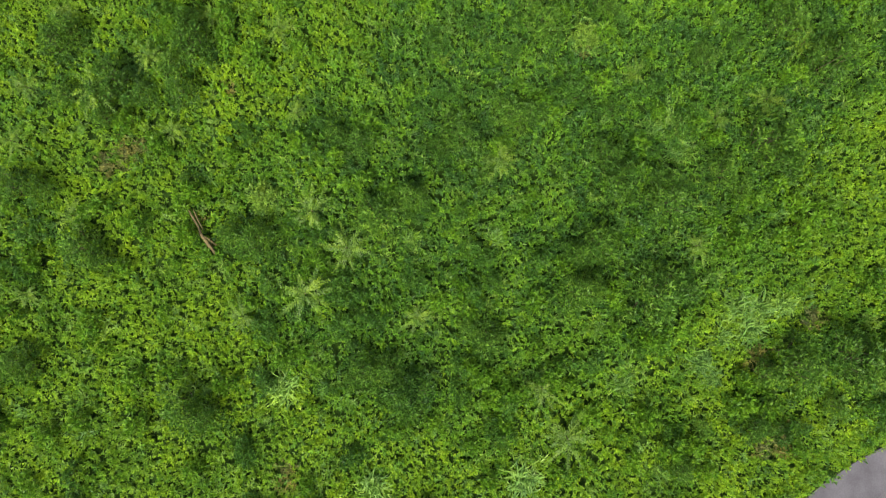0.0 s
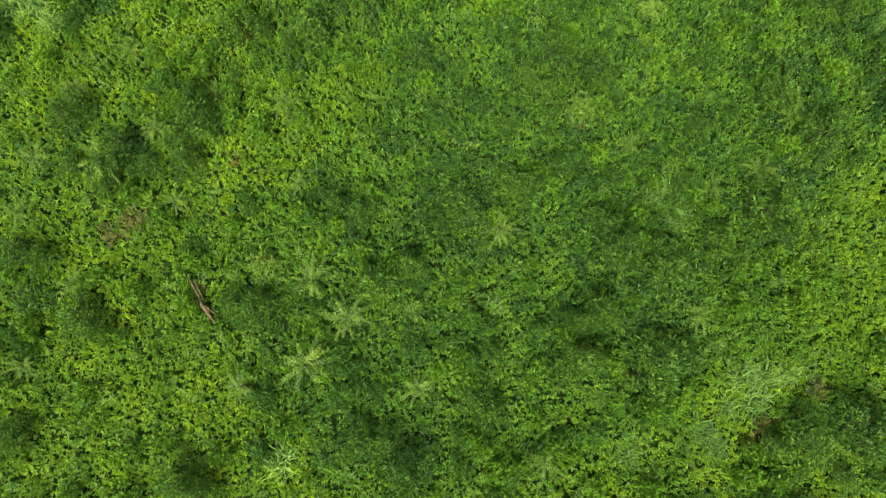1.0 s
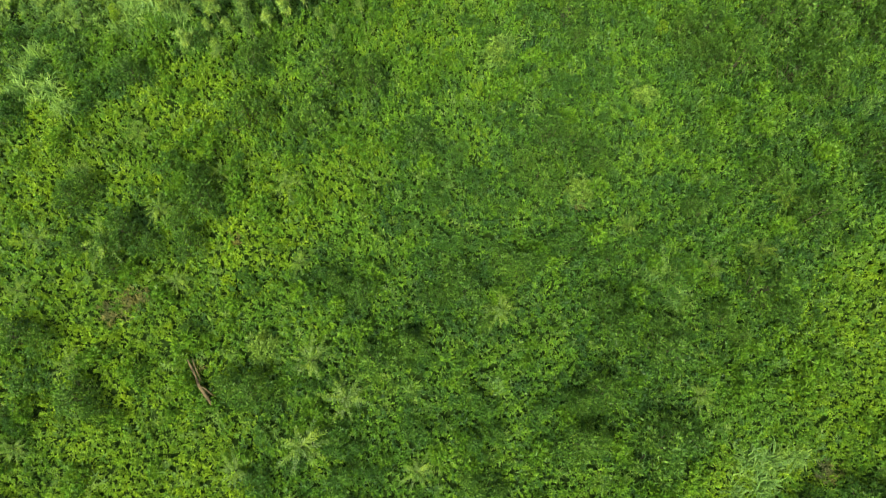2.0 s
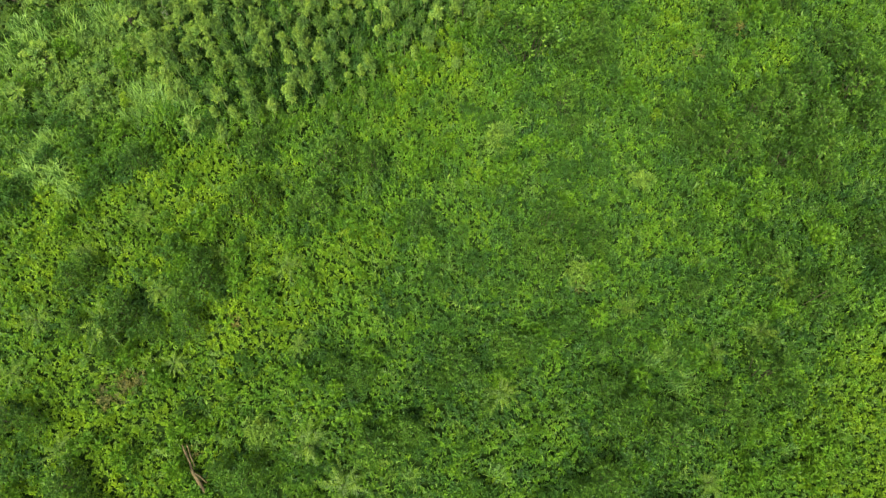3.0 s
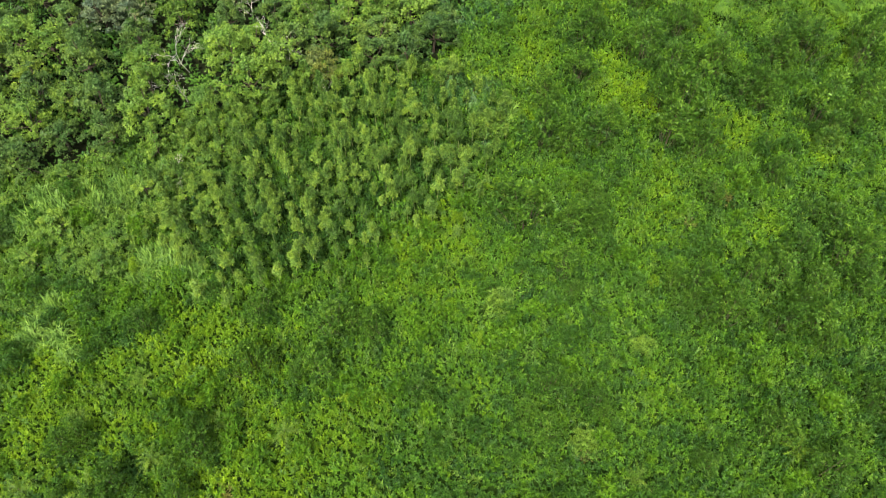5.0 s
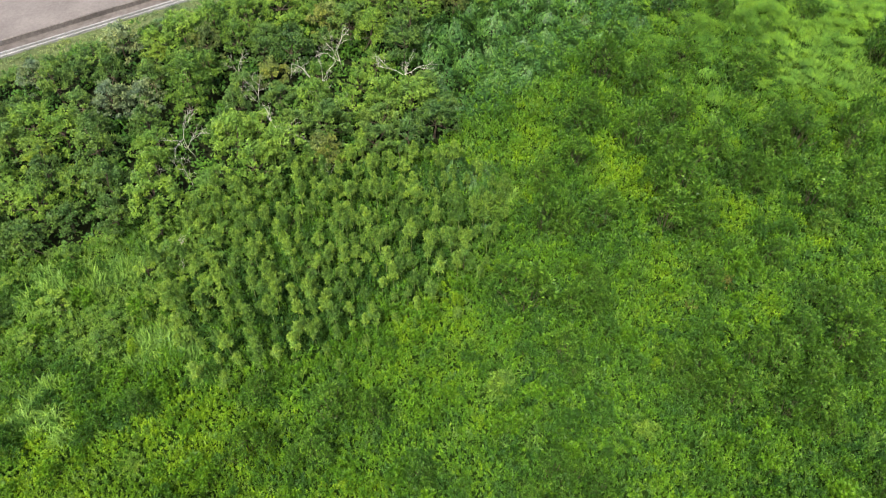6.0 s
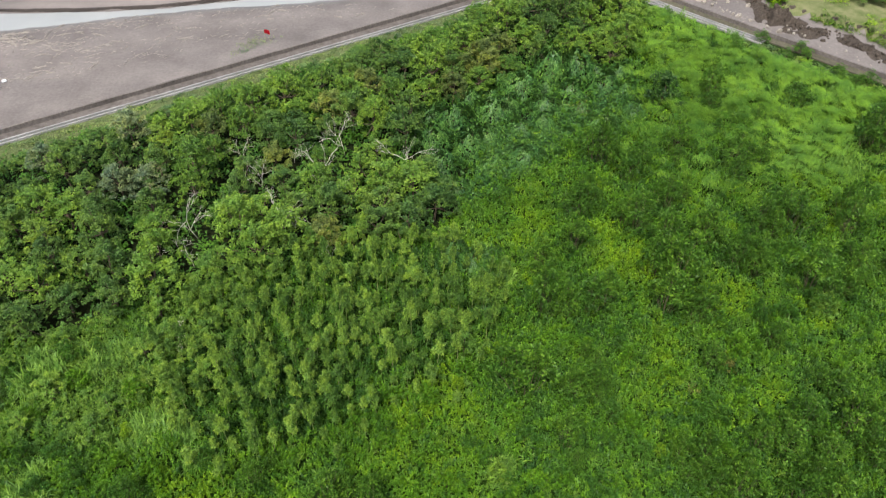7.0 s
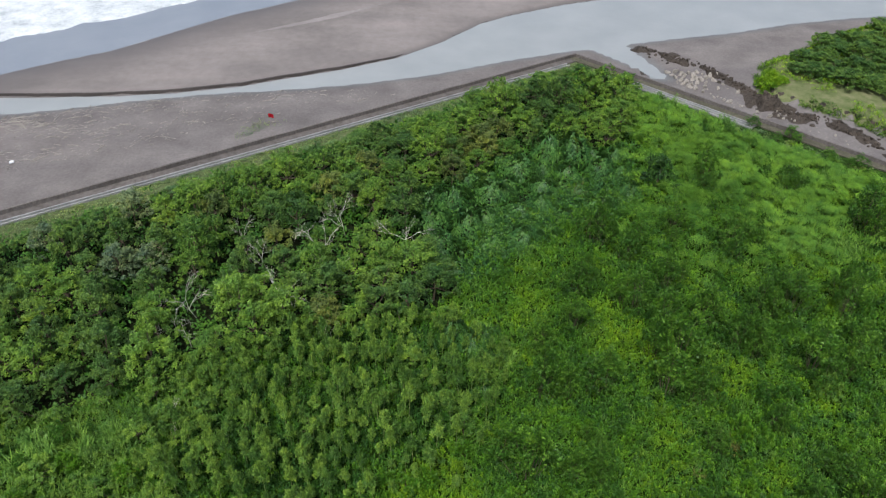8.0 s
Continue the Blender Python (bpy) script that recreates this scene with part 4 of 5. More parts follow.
spots = [(x, y, loose(0, 6.3), r / 2.0, loose(0.9, 1.1)) for x, y, r in SAPLINGS_0 + [(-13.5, 20, 1.6), (20.5, 2.5, 1.5), (-2, -3.5, 1.6), (8, -9, 1.7), (29, 19, 1.7), (-24, 17.5, 1.5), (-34, 15, 1.6), (-31, 21, 1.5), (-22, 11.5, 1.4), (-35, 10.5, 1.5), (-26.5, 24.5, 1.5), (-19, 21, 1.4), (-30, 4.5, 1.6), (-33.5, -2, 1.4), (-12, 13, 1.3), (22, 13, 1.5), (15.5, 16.5, 1.4)]]
sow([sapling(s) for s in (21, 22, 23)], spots, "olive-green sapling with radiating fronds of leaves", "sapling", "saplings")
spots = [(4.6, 32.2, 0.3, 0.75, 0.9), (11.4, 19.5, 1.0, 0.65, 0.9), (4.3, 54.2, 1.7, 0.95, 0.9), (-14.6, 6.0, 2.0, 0.7, 0.8), (17.5, 28.5, 1.4, 0.6, 0.8), (41, 53, 0.7, 0.8, 0.9), (35, -8, 2.2, 0.7, 0.7)]
sow([shrub(s, PALE_LEAF, 1300, 24, 2.0, 3.4, 0.42, 0.17, "pale_shrub") for s in (31, 32)], spots, "pale blue-green broad-leaved shrub", "shrub", "pale shrubs")
spots = [(5.0, 45.7, 0.3, 0.55, 1.0), (0.7, 42.0, 1.0, 0.4, 1.2), (-23, 25.5, 1.0, 0.3, 1.0), (-8.7, 23, 2.0, 0.4, 0.8), (19.5, 35, 1.0, 0.3, 1.4), (-30, 36, 0.4, 0.4, 1.0)]
sow([shrub(s, LIME_LEAF, 900, 14, 1.8, 4.4, 0.5, 0.2, "lime_shrub") for s in (41, 42)], spots, "small lime-yellow leafy shrub", "shrub", "lime shrubs")


def grass_tuft(seed, blades=170, long=1.8):
    """Arching blades from one root."""
    r = np.random.RandomState(seed)
    bm = bmesh.new()
    for _ in range(blades):
        a, lean, size = r.uniform(0, math.tau), r.uniform(0.2, 1.15), long * r.uniform(0.45, 1.1)
        d, s = Vector((math.cos(a), math.sin(a), 0)), Vector((-math.sin(a), math.cos(a), 0))
        root = Vector((r.normal(0, 0.35), r.normal(0, 0.35), 0))
        last = None
        for k in range(4):
            f = k / 3
            p = root + d * size * lean * f ** 1.4 * 0.85 + Vector((0, 0, size * (f * (1.15 - lean * 0.4) - 0.75 * lean * f ** 3)))
            w = 0.055 * (1 - f) + 0.008
            pair = (bm.verts.new(p + s * w), bm.verts.new(p - s * w))
            if last:
                bm.faces.new((last[0], last[1], pair[1], pair[0]))
            last = pair
    return finish(bm, "grass_tuft", PALE_BLADE)


ux, uy = scatter(0.06, 30, 64, 78, 122)
ok = open_meadow(ux, uy) & (clumps(SHRUBS, ux, uy) < 0.4) & behind_walls(ux, uy, 6.0) & (ux + 0.25 * uy > 58)
spots = [(x, y, loose(0, 6.3), r / 1.45, loose(0.9, 1.1)) for x, y, r in TUFTS + [(a, b, loose(1.6, 2.6)) for a, b in zip(ux[ok], uy[ok])]]
sow([new("grass_tuft", grass_tuft(s)) for s in range(4)], spots, "pale arching tuft of tall pampas-like grass", "grass tuft", "tall grass tufts")


# ---- bamboo ----
def cane(seed, tall=3.9):
    """A thin culm that ends in an upright plume: whorls of narrow leaves, widest below the middle."""
    r = np.random.RandomState(seed)
    lean = Vector((r.uniform(-0.4, 0.4), r.uniform(-0.4, 0.4), tall))
    ob = new("bamboo")
    bm = bmesh.new()
    tube(bm, [(0, 0, 0), lean * 0.5 + Vector((0.05, 0, 0)), lean], [0.022, 0.018, 0.008], 5)
    part("cane", finish(bm, "cane", CANE), ob)
    sprays = 9
    f = np.linspace(0.58, 0.97, sprays)
    a = np.arange(sprays) * 2.399 + r.uniform(-0.5, 0.5, sprays)
    out = np.stack([np.cos(a), np.sin(a), 0 * a], 1)
    axis = out * (0.75 * (1.02 - f))[:, None] * 1.6 + [0, 0, 1]
    axis /= np.linalg.norm(axis, axis=1, keepdims=True)
    foot = np.outer(f, np.array(lean)) + out * (0.4 * (1.05 - f) ** 0.5)[:, None]
    n = sprays * 84
    which = np.arange(n) % sprays
    g = r.rand(n)
    d = r.normal(0, 1, (n, 3))
    d /= np.linalg.norm(d, axis=1, keepdims=True)
    spot = foot[which] + axis[which] * (0.62 * g)[:, None] + d * (0.17 * (1.1 - g) * r.uniform(0.4, 1, n))[:, None]
    way = axis[which] * 0.55 + d * 0.8 + [0, 0, -0.15]
    face = 0.5 * out[which] + [0, 0, 0.8] + 0.4 * d + r.normal(0, 0.25, (n, 3))
    me = blade_mesh("foliage", spot, way, face, 0.3 * r.uniform(0.6, 1.3, n), 0.075)
    me.materials.append(BAMBOO_LEAF)
    part("foliage", me, ob)
    return ob


def thinned(x, y, apart):
    kept = []
    for p in zip(x, y):
        if all((p[0] - q[0]) ** 2 + (p[1] - q[1]) ** 2 > apart * apart for q in kept):
            kept.append(p)
    return kept


bx, by = scatter(5.0, -32, 8, 31, 65)
stray = rng.normal(0, 1.4, (2, len(bx)))
ok = inside(BAMBOO, bx + stray[0], by + stray[1])
spots = [(x, y, loose(0, 6.3), loose(0.65, 1.15), loose(0.7, 1.25)) for x, y in thinned(bx[ok], by[ok], 1.28)]
random.shuffle(spots)
spots = spots[:299]
sow([cane(s) for s in range(6)], spots, "upright yellow-green bamboo with plume of leaves", "bamboo", "bamboo grove")


# ---- trees ----
def tree(seed, leaf, wide=2.45, tall=5.2, lobes=30, per_lobe=102, length=0.26, width=0.18, name="tree"):
    """A trunk with limbs, and a crown of flattened leafy lobes with gaps between them."""
    r = np.random.RandomState(seed)
    ang = np.arange(lobes) * 2.399 + r.uniform(-0.4, 0.4, lobes)
    q = np.sqrt((np.arange(lobes) + 0.5) / lobes)
    squash = r.uniform(0.7, 1.25, lobes)
    centre = np.stack([np.cos(ang) * q * wide * squash, np.sin(ang) * q * wide * squash,
                       tall - 3.3 * q ** 2.2 + r.normal(0, 0.4, lobes) - 0.3], 1)
    size = r.uniform(0.4, 0.8, lobes)
    twig = 5 * lobes
    host = np.repeat(np.arange(lobes), 5)
    d = r.normal(0, 1, (twig, 3))
    d[:, 2] = np.abs(d[:, 2]) - 0.25
    d /= np.linalg.norm(d, axis=1, keepdims=True)
    knot = centre[host] + d * (size[host] * r.uniform(0.55, 1.0, twig))[:, None] * [1, 1, 0.75]
    n = lobes * per_lobe
    which = np.arange(n) % twig
    e = r.normal(0, 1, (n, 3)) + 0.8 * d[which]
    e[:, 2] = np.abs(e[:, 2]) - 0.15
    e /= np.linalg.norm(e, axis=1, keepdims=True)
    spot = knot[which] + e * (0.26 * r.uniform(0.35, 1.0, n))[:, None]
    way = e * [1, 1, 0.35] + r.normal(0, 0.4, (n, 3)) * [1, 1, 0.6]
    face = e * 0.7 + d[which] * 0.4 + [0, 0, 0.45] + r.normal(0, 0.3, (n, 3))
    me = blade_mesh("crown", spot, way, face, length * r.uniform(0.7, 1.35, n), width * r.uniform(0.75, 1.3, n))
    me.materials.append(leaf)
    ob = new(name)
    bm = bmesh.new()
    fork = Vector((r.uniform(-0.3, 0.3), r.uniform(-0.3, 0.3), tall * 0.45))
    tube(bm, [(0, 0, -0.2), fork * 0.5 + Vector((0.08, 0, 0)), fork], [0.17, 0.13, 0.11], 7)
    part("trunk", finish(bm, "trunk", BARK), ob)
    for k in range(0, lobes, 4):
        bm = bmesh.new()
        tip = Vector(centre[k])
        tube(bm, [fork * 0.95, fork.lerp(tip, 0.5) + Vector((0, 0, -0.15)), tip], [0.075, 0.05, 0.02], 5)
        part("limb", finish(bm, "limb", BARK), ob)
    part("crown", me, ob)
    return ob


SPECIAL = [(TREE_YELLOW, "yellow-green", [(-39, 80), (-41, 56), (-47, 60)]),
           (TREE_SILVER, "grey-green", [(-41.6, 70), (-37.9, 70.6), (-53.3, 75.5), (-44, 82)]),
           (TREE_OLIVE, "olive-brown", [(-12.6, 94), (4.6, 101.5), (0.2, 94), (-32.5, 82), (-14.7, 62), (-23, 77), (-17, 88), (7.5, 106), (5.7, 100.7), (1.9, 99.7)])]
DEAD = [(-17.2, 73.2), (-29.6, 58.5), (-6.1, 76), (-27.3, 77.5), (-30.5, 63.5), (-19.9, 64.6), (-14.6, 80.6), (-24.5, 72)]
taken = []
for leaf, colour, spots in SPECIAL:
    rows = [(x, y, loose(0, 6.3), loose(0.85, 1.1), loose(0.9, 1.1)) for x, y in spots]
    taken += [(x, y) for x, y in spots]
    sow([tree(hash_seed, leaf) for hash_seed in (len(taken), len(taken) + 50)], rows, f"{colour} broadleaf tree in the coastal thicket", "tree", f"{colour} trees")
tx, ty = scatter(1.2, -90, 36, 30, 140)
ok = (inside(FOREST, tx, ty) | (behind_walls(tx, ty, 7.4) & (reach([WALL_W, CORNER], tx, ty) < 9.5))) & behind_walls(tx, ty, 7.4) & in_view(tx, ty) & ~(inside(VINES, tx, ty) & (ty < 104))
spacing = thinned([p[0] for p in taken] + list(tx[ok]), [p[1] for p in taken] + list(ty[ok]), 3.5)[len(taken):]
dark_rows, fresh_rows, edge_rows = [], [], []
for x, y in spacing:
    if min(math.hypot(x - p[0], y - p[1]) for p in DEAD) < 2.3:
        continue
    a, b = np.array([x]), np.array([y])
    to_wall = float(min(reach([WALL_W, CORNER], a, b)[0], reach([CORNER, WALL_E], a, b)[0] + 3))
    shelter = min(1.0, (0.42 if y < 117 else 0.75) * (to_wall - 3.6) / 5.0)
    size = loose(0.72, 1.15)
    tall = loose(0.7, 1.35) * max(0.25, shelter) / size ** 0.5
    row = (x, y, loose(0, 6.3), size * (0.72 if shelter < 0.5 else 1.0), tall)
    (edge_rows if to_wall < 9.0 and y < 120 and loose(0, 1) < 0.7 else fresh_rows if smooth_noise(a, b, 9, 51)[0] + loose(-0.25, 0.25) > 0.5 else dark_rows).append(row)
dark_rows += [(29.0, 132.6, 0.4, 0.7, 0.5), (31.6, 130.2, 1.4, 0.7, 0.5), (26.0, 134.2, 2.4, 0.7, 0.45), (22.6, 132.6, 3.1, 0.75, 0.5), (32.6, 127.4, 4.0, 0.75, 0.6), (28.0, 129.4, 0.2, 0.9, 0.7), (19.4, 130.4, 5.0, 0.8, 0.6)]
dark_rows = [row for row in dark_rows if row[1] < 126 or row[4] * row[3] < 0.66]
sow([tree(100 + s, TREE_LEAF) for s in range(4)], dark_rows, "dark green broadleaf tree in a dense coastal thicket", "tree", "dark thicket trees")
sow([tree(200 + s, TREE_FRESH, 2.8, 5.0, 32) for s in range(3)], fresh_rows, "fresh green broadleaf tree in a dense coastal thicket", "tree", "fresh thicket trees")

sow([tree(300 + s, TREE_EDGE, 2.4, 4.6, 26) for s in range(2)], edge_rows, "low grey-green bush at the edge of the thicket", "bush", "thicket edge bushes")


def vine_mound(seed):
    """A lumpy dome of leaves draped to the ground over a hidden bush."""
    r = np.random.RandomState(seed)
    n = 2700
    a, h = r.uniform(0, math.tau, n), r.uniform(0, 1, n) ** 0.75
    lump = 1 + 0.22 * np.sin(2 * a + seed) + 0.14 * np.sin(3 * a + 2.3 * seed + 2 * h) + 0.13 * np.sin(6 * a + 7 * h + 2 * seed) * np.cos(9 * h + seed) + 0.08 * np.sin(11 * a - 9 * h)
    rim = 2.3 * np.sqrt(np.clip(1 - h ** 3.4, 0, 1)) * lump
    tier = 0.34 * np.abs(np.sin(h * 9 + 2 * a)) - 0.2 * r.rand(n)
    out = np.stack([np.cos(a), np.sin(a), 0 * a], 1)
    steep = np.clip(rim / 2.3, 0, 1)
    spot = out * (rim + tier)[:, None] + [0, 0, 1] * (3.2 * h * (0.85 + 0.14 * np.sin(3 * a + seed) + 0.1 * np.sin(5 * a + 2 * seed)) + 0.15 * np.sin(8 * a + 3 * rim))[:, None] + r.normal(0, 0.06, (n, 3))
    way = out * 0.6 + np.stack([-np.sin(a), np.cos(a), 0 * a], 1) * r.normal(0, 0.6, n)[:, None] - np.array([0, 0, 1.0]) * (0.7 * steep + 0.1)[:, None]
    face = out * (0.25 + 1.2 * steep)[:, None] + np.array([0, 0, 0.55]) + r.normal(0, 0.3, (n, 3))
    me = leaf_mesh("leaf_cover", spot, way, face, 0.27 * r.uniform(0.7, 1.25, n), 0.22 * r.uniform(0.7, 1.2, n))
    me.materials.append(VINE_LEAF)
    ob = new("vine_mound")
    part("leaf_cover", me, ob)
    tips = [(math.cos(k) * 1.5, math.sin(k) * 1.5, 2.1 + 0.3 * math.sin(3 * k)) for k in np.arange(0, 6.2, 0.9)]
    part("stem", stems_mesh(tips, 0.1, 0.06, BARK, "stem", 4), ob)
    return ob


# mounds of vine over hidden bushes
mounds = [(15.5, 101, 1.25, 1.35), (19.8, 102.5, 1.15, 1.2), (23.5, 98, 1.0, 1.0), (10.5, 96, 1.1, 1.1), (0.2, 87, 1.1, 1.2), (6.2, 90, 1.1, 1.0),
          (2.6, 81.5, 1.0, 1.1), (-1.4, 77, 1.0, 1.1), (10.2, 86.5, 0.9, 0.8), (22.3, 90, 0.95, 0.7), (6, 79, 0.8, 0.7), (14, 92.5, 0.9, 0.8), (17.5, 87.5, 0.8, 0.6),
          (5, 84.5, 0.9, 0.8), (1, 73, 0.8, 0.8), (26.5, 102, 0.9, 0.9), (27.5, 94.5, 0.8, 0.6), (8.5, 92.5, 0.8, 0.9), (18.2, 96.5, 0.9, 0.8), (13, 82.5, 0.7, 0.5), (4.7, 56.3, 0.65, 0.7), (2.6, 59.3, 0.85, 0.9), (0.4, 61.2, 0.8, 0.9), (4.4, 60.8, 0.7, 0.7), (4.0, 53.2, 0.5, 0.6), (-2.5, 82.5, 1.0, 1.1)]
vx, vy = scatter(1.0, -4, 31, 68, 110)
ok = inside(VINES, vx, vy) & in_view(vx, vy)
more = thinned([m[0] for m in mounds] + list(vx[ok]), [m[1] for m in mounds] + list(vy[ok]), 3.4)[len(mounds):]
rows = [(x, y, loose(0, 6.3), s, 1.05 * t) for x, y, s, t in mounds] + [(x, y, loose(0, 6.3), loose(0.55, 1.0), loose(0.6, 1.15)) for x, y in more]
sow([vine_mound(s) for s in range(4)], rows, "blue-green mound of vines over a hidden bush", "vine mound", "vine mounds")
rows = [(31.0, 93.1, 0.3, 1.2, 1.7), (33.4, 91.6, 1.3, 0.75, 1.0)]
sow([tree(400, DENSE_LEAF, 2.0, 3.0, 24, 130, name="round_bush")], rows, "dense rounded dark bush standing alone", "bush", "round dark bushes")


bx, by = scatter(0.5, -52, -26, 30, 53)
ok = in_view(bx, by) & ~inside(BAMBOO, bx - 1.5, by) & ~inside(FOREST, bx, by) & (by > 33 - 0.25 * (bx + 26))
GAP = [(-24, 50.5), (-22.5, 53.2), (-25.2, 54), (-27.2, 50.8), (-21, 57.4), (-28.5, 53), (-12, 62.4), (-6, 63), (0, 63.2), (-16, 61), (-25, 47.6), (-28.6, 47.8), (-9, 61.8), (-8, 50), (-14, 46.4), (-4, 56), (-20.5, 47), (0.6, 50.4), (-11.5, 56.5), (-24, 42.6), (-17, 52.6), (1.5, 46.5)]
clear = [p for p in thinned(bx[ok], by[ok], 2.6) if all(math.hypot(p[0] - t[0], p[1] - t[1]) > 2.2 for t in TUFTS)]
rows = [(x, y, loose(0, 6.3), loose(0.45, 0.8), loose(0.65, 1.05)) for x, y in clear + GAP]
sow([tree(600 + s, TREE_FRESH, 2.4, 4.6, 18, 120) for s in range(3)], rows, "low fresh green bush beside the bamboo", "bush", "bushes beside the bamboo")


def dead_tree(seed, tall):
    """Bare bleached branches."""
    r = np.random.RandomState(seed)
    bm = bmesh.new()

    def grow(p, d, size, thick, depth):
        bend = Vector(r.normal(0, 0.15, 3))
        q = p + (d + bend).normalized() * size * 0.5
        e = q + (d - bend * 0.5).normalized() * size * 0.5
        tube(bm, [p, q, e], [thick, thick * 0.8, thick * 0.6], 5)
        if depth:
            for _ in range(3):
                way = (d + Vector(r.normal(0, 0.55, 3)) + Vector((0, 0, 0.15))).normalized()
                grow(q if r.rand() < 0.4 else e, way, size * 0.66, thick * 0.6, depth - 1)

    grow(Vector((0, 0, 0)), Vector((r.uniform(-0.2, 0.2), r.uniform(-0.2, 0.2), 1)).normalized(), tall * 0.42, 0.05, 4)
    return finish(bm, "dead_tree", DEAD_WOOD)


rows = [(x, y, loose(0, 6.3), loose(0.85, 1.25), loose(0.95, 1.1)) for x, y in DEAD] + [(-27.8, 46.8, 5.0, 0.6, 1.0), (-13.4, 59.5, 3.4, 0.6, 1.0)]
rows[0] = (-17.0, 71.8, 0.4, 1.5, 1.1)
sow([new("dead_tree", dead_tree(s, 6.4)) for s in (61, 62, 63)], rows, "bare bleached dead tree among green crowns", "dead tree", "dead trees")

# ---- meadow details ----
bm = bmesh.new()
tube(bm, [(-20.6, 5.0, 1.15), (-20.2, 4.4, 1.3), (-19.8, 3.7, 1.2), (-19.5, 3.0, 1.25), (-19.0, 2.3, 1.1), (-18.4, 1.5, 1.0)], [0.05, 0.1, 0.08, 0.13, 0.15, 0.1], 8)
tube(bm, [(-20.3, 5.1, 1.0), (-19.8, 4.2, 1.25), (-19.4, 3.4, 1.1)], [0.03, 0.06, 0.03], 6)
tube(bm, [(-19.3, 2.9, 1.2), (-18.9, 2.7, 1.35), (-18.3, 2.2, 1.2)], [0.05, 0.06, 0.03], 6)
tagged(new("fallen_log", finish(bm, "fallen_log", BROWN_WOOD)), "weathered brown log lying among the weeds", "log")

# ---- beach things ----
flag = tagged(new("flag"), "red cloth flag on a thin pole in the sand", "flag")
fz = float(height(np.array([-31.8]), np.array([113.1]))[0])
bm = bmesh.new()
tube(bm, [(-31.8, 113.1, fz - 0.2), (-31.75, 113.1, fz + 2.3)], [0.03, 0.025], 6)
part("pole", finish(bm, "pole", DRIFT), flag)
bm = bmesh.new()
rows = []
for k in range(7):
    f = k / 6
    w = 0.12 * math.sin(f * 5)
    rows.append([bm.verts.new((-31.75 + 0.95 * f, 113.1 + w, fz + 2.3 - 0.1 * f)), bm.verts.new((-31.75 + 0.9 * f, 113.1 + w + 0.05, fz + 1.55 - 0.12 * f))])
for a, b in zip(rows, rows[1:]):
    bm.faces.new((a[0], a[1], b[1], b[0]))
bmesh.ops.solidify(bm, geom=bm.faces[:], thickness=0.01)
part("cloth", finish(bm, "cloth", RED), flag)


def boulder(seed):
    r = np.random.RandomState(seed)
    bm = bmesh.new()
    bmesh.ops.create_icosphere(bm, subdivisions=2, radius=0.75)
    for _ in range(11):
        d = Vector(r.normal(0, 1, 3)).normalized()
        cut = r.uniform(0.3, 0.6)
        for v in bm.verts:
            over = v.co.dot(d) - cut
            if over > 0:
                v.co -= d * over
    for v in bm.verts:
        v.co += Vector(r.normal(0, 0.02, 3))
    form = r.uniform(0.7, 1.35, 3)
    tilt = Euler(r.uniform(-0.6, 0.6, 3)).to_matrix()
    for v in bm.verts:
        v.co = tilt @ Vector((v.co.x * form[0], v.co.y * form[1], v.co.z * form[2])) * 1.25
    return finish(bm, "boulder", STONE)


ROCKS = [(44.4, 137.6), (45.3, 138.9), (45.5, 135), (46.7, 136.9), (45.6, 133.2), (47.8, 135.1), (48.6, 136.8), (49.5, 134.8), (50.3, 137.4), (51.6, 136.6),
         (46.4, 131.9), (47.4, 130.9), (48.4, 129.3), (51.3, 125.8), (52.1, 125.0), (53.8, 123.4), (56, 120.8), (51.6, 130.6), (54.9, 129.2), (47.9, 138.2),
         (49.6, 138.6), (46.5, 134.2), (48.3, 133.4), (50.0, 133.3), (51.8, 134.4), (46.6, 138.3), (57.6, 119.2), (49.4, 131.7), (44.8, 136.3), (47.0, 133.0),
         (48.9, 135.6), (50.6, 135.6), (45.9, 137.3), (53.2, 137.2), (53.0, 132.5), (43.8, 139.0)]
rows = [(x, y, loose(0, 6.3), loose(0.34, 0.74), loose(0.8, 1.35)) for x, y in ROCKS]
for ob in sow([new("boulder", boulder(s)) for s in range(5)], rows, "pale angular boulder dumped on the eroded bank", "boulder", "boulders by the river wall"):
    ob.location.z += 0.22


def stick(seed):
    r = np.random.RandomState(seed)
    bm = bmesh.new()
    half = r.uniform(0.6, 1.5)
    b = r.uniform(-0.2, 0.2)
    tube(bm, [(-half, 0, 0.07), (0, b, 0.11), (half, 0, 0.08)], [0.08, 0.09, 0.05], 6)
    tube(bm, [(half * 0.2, b * 0.8, 0.1), (half * 0.7, 0.5, 0.2)], [0.05, 0.02], 5)
    return finish(bm, "driftwood", DRIFT)


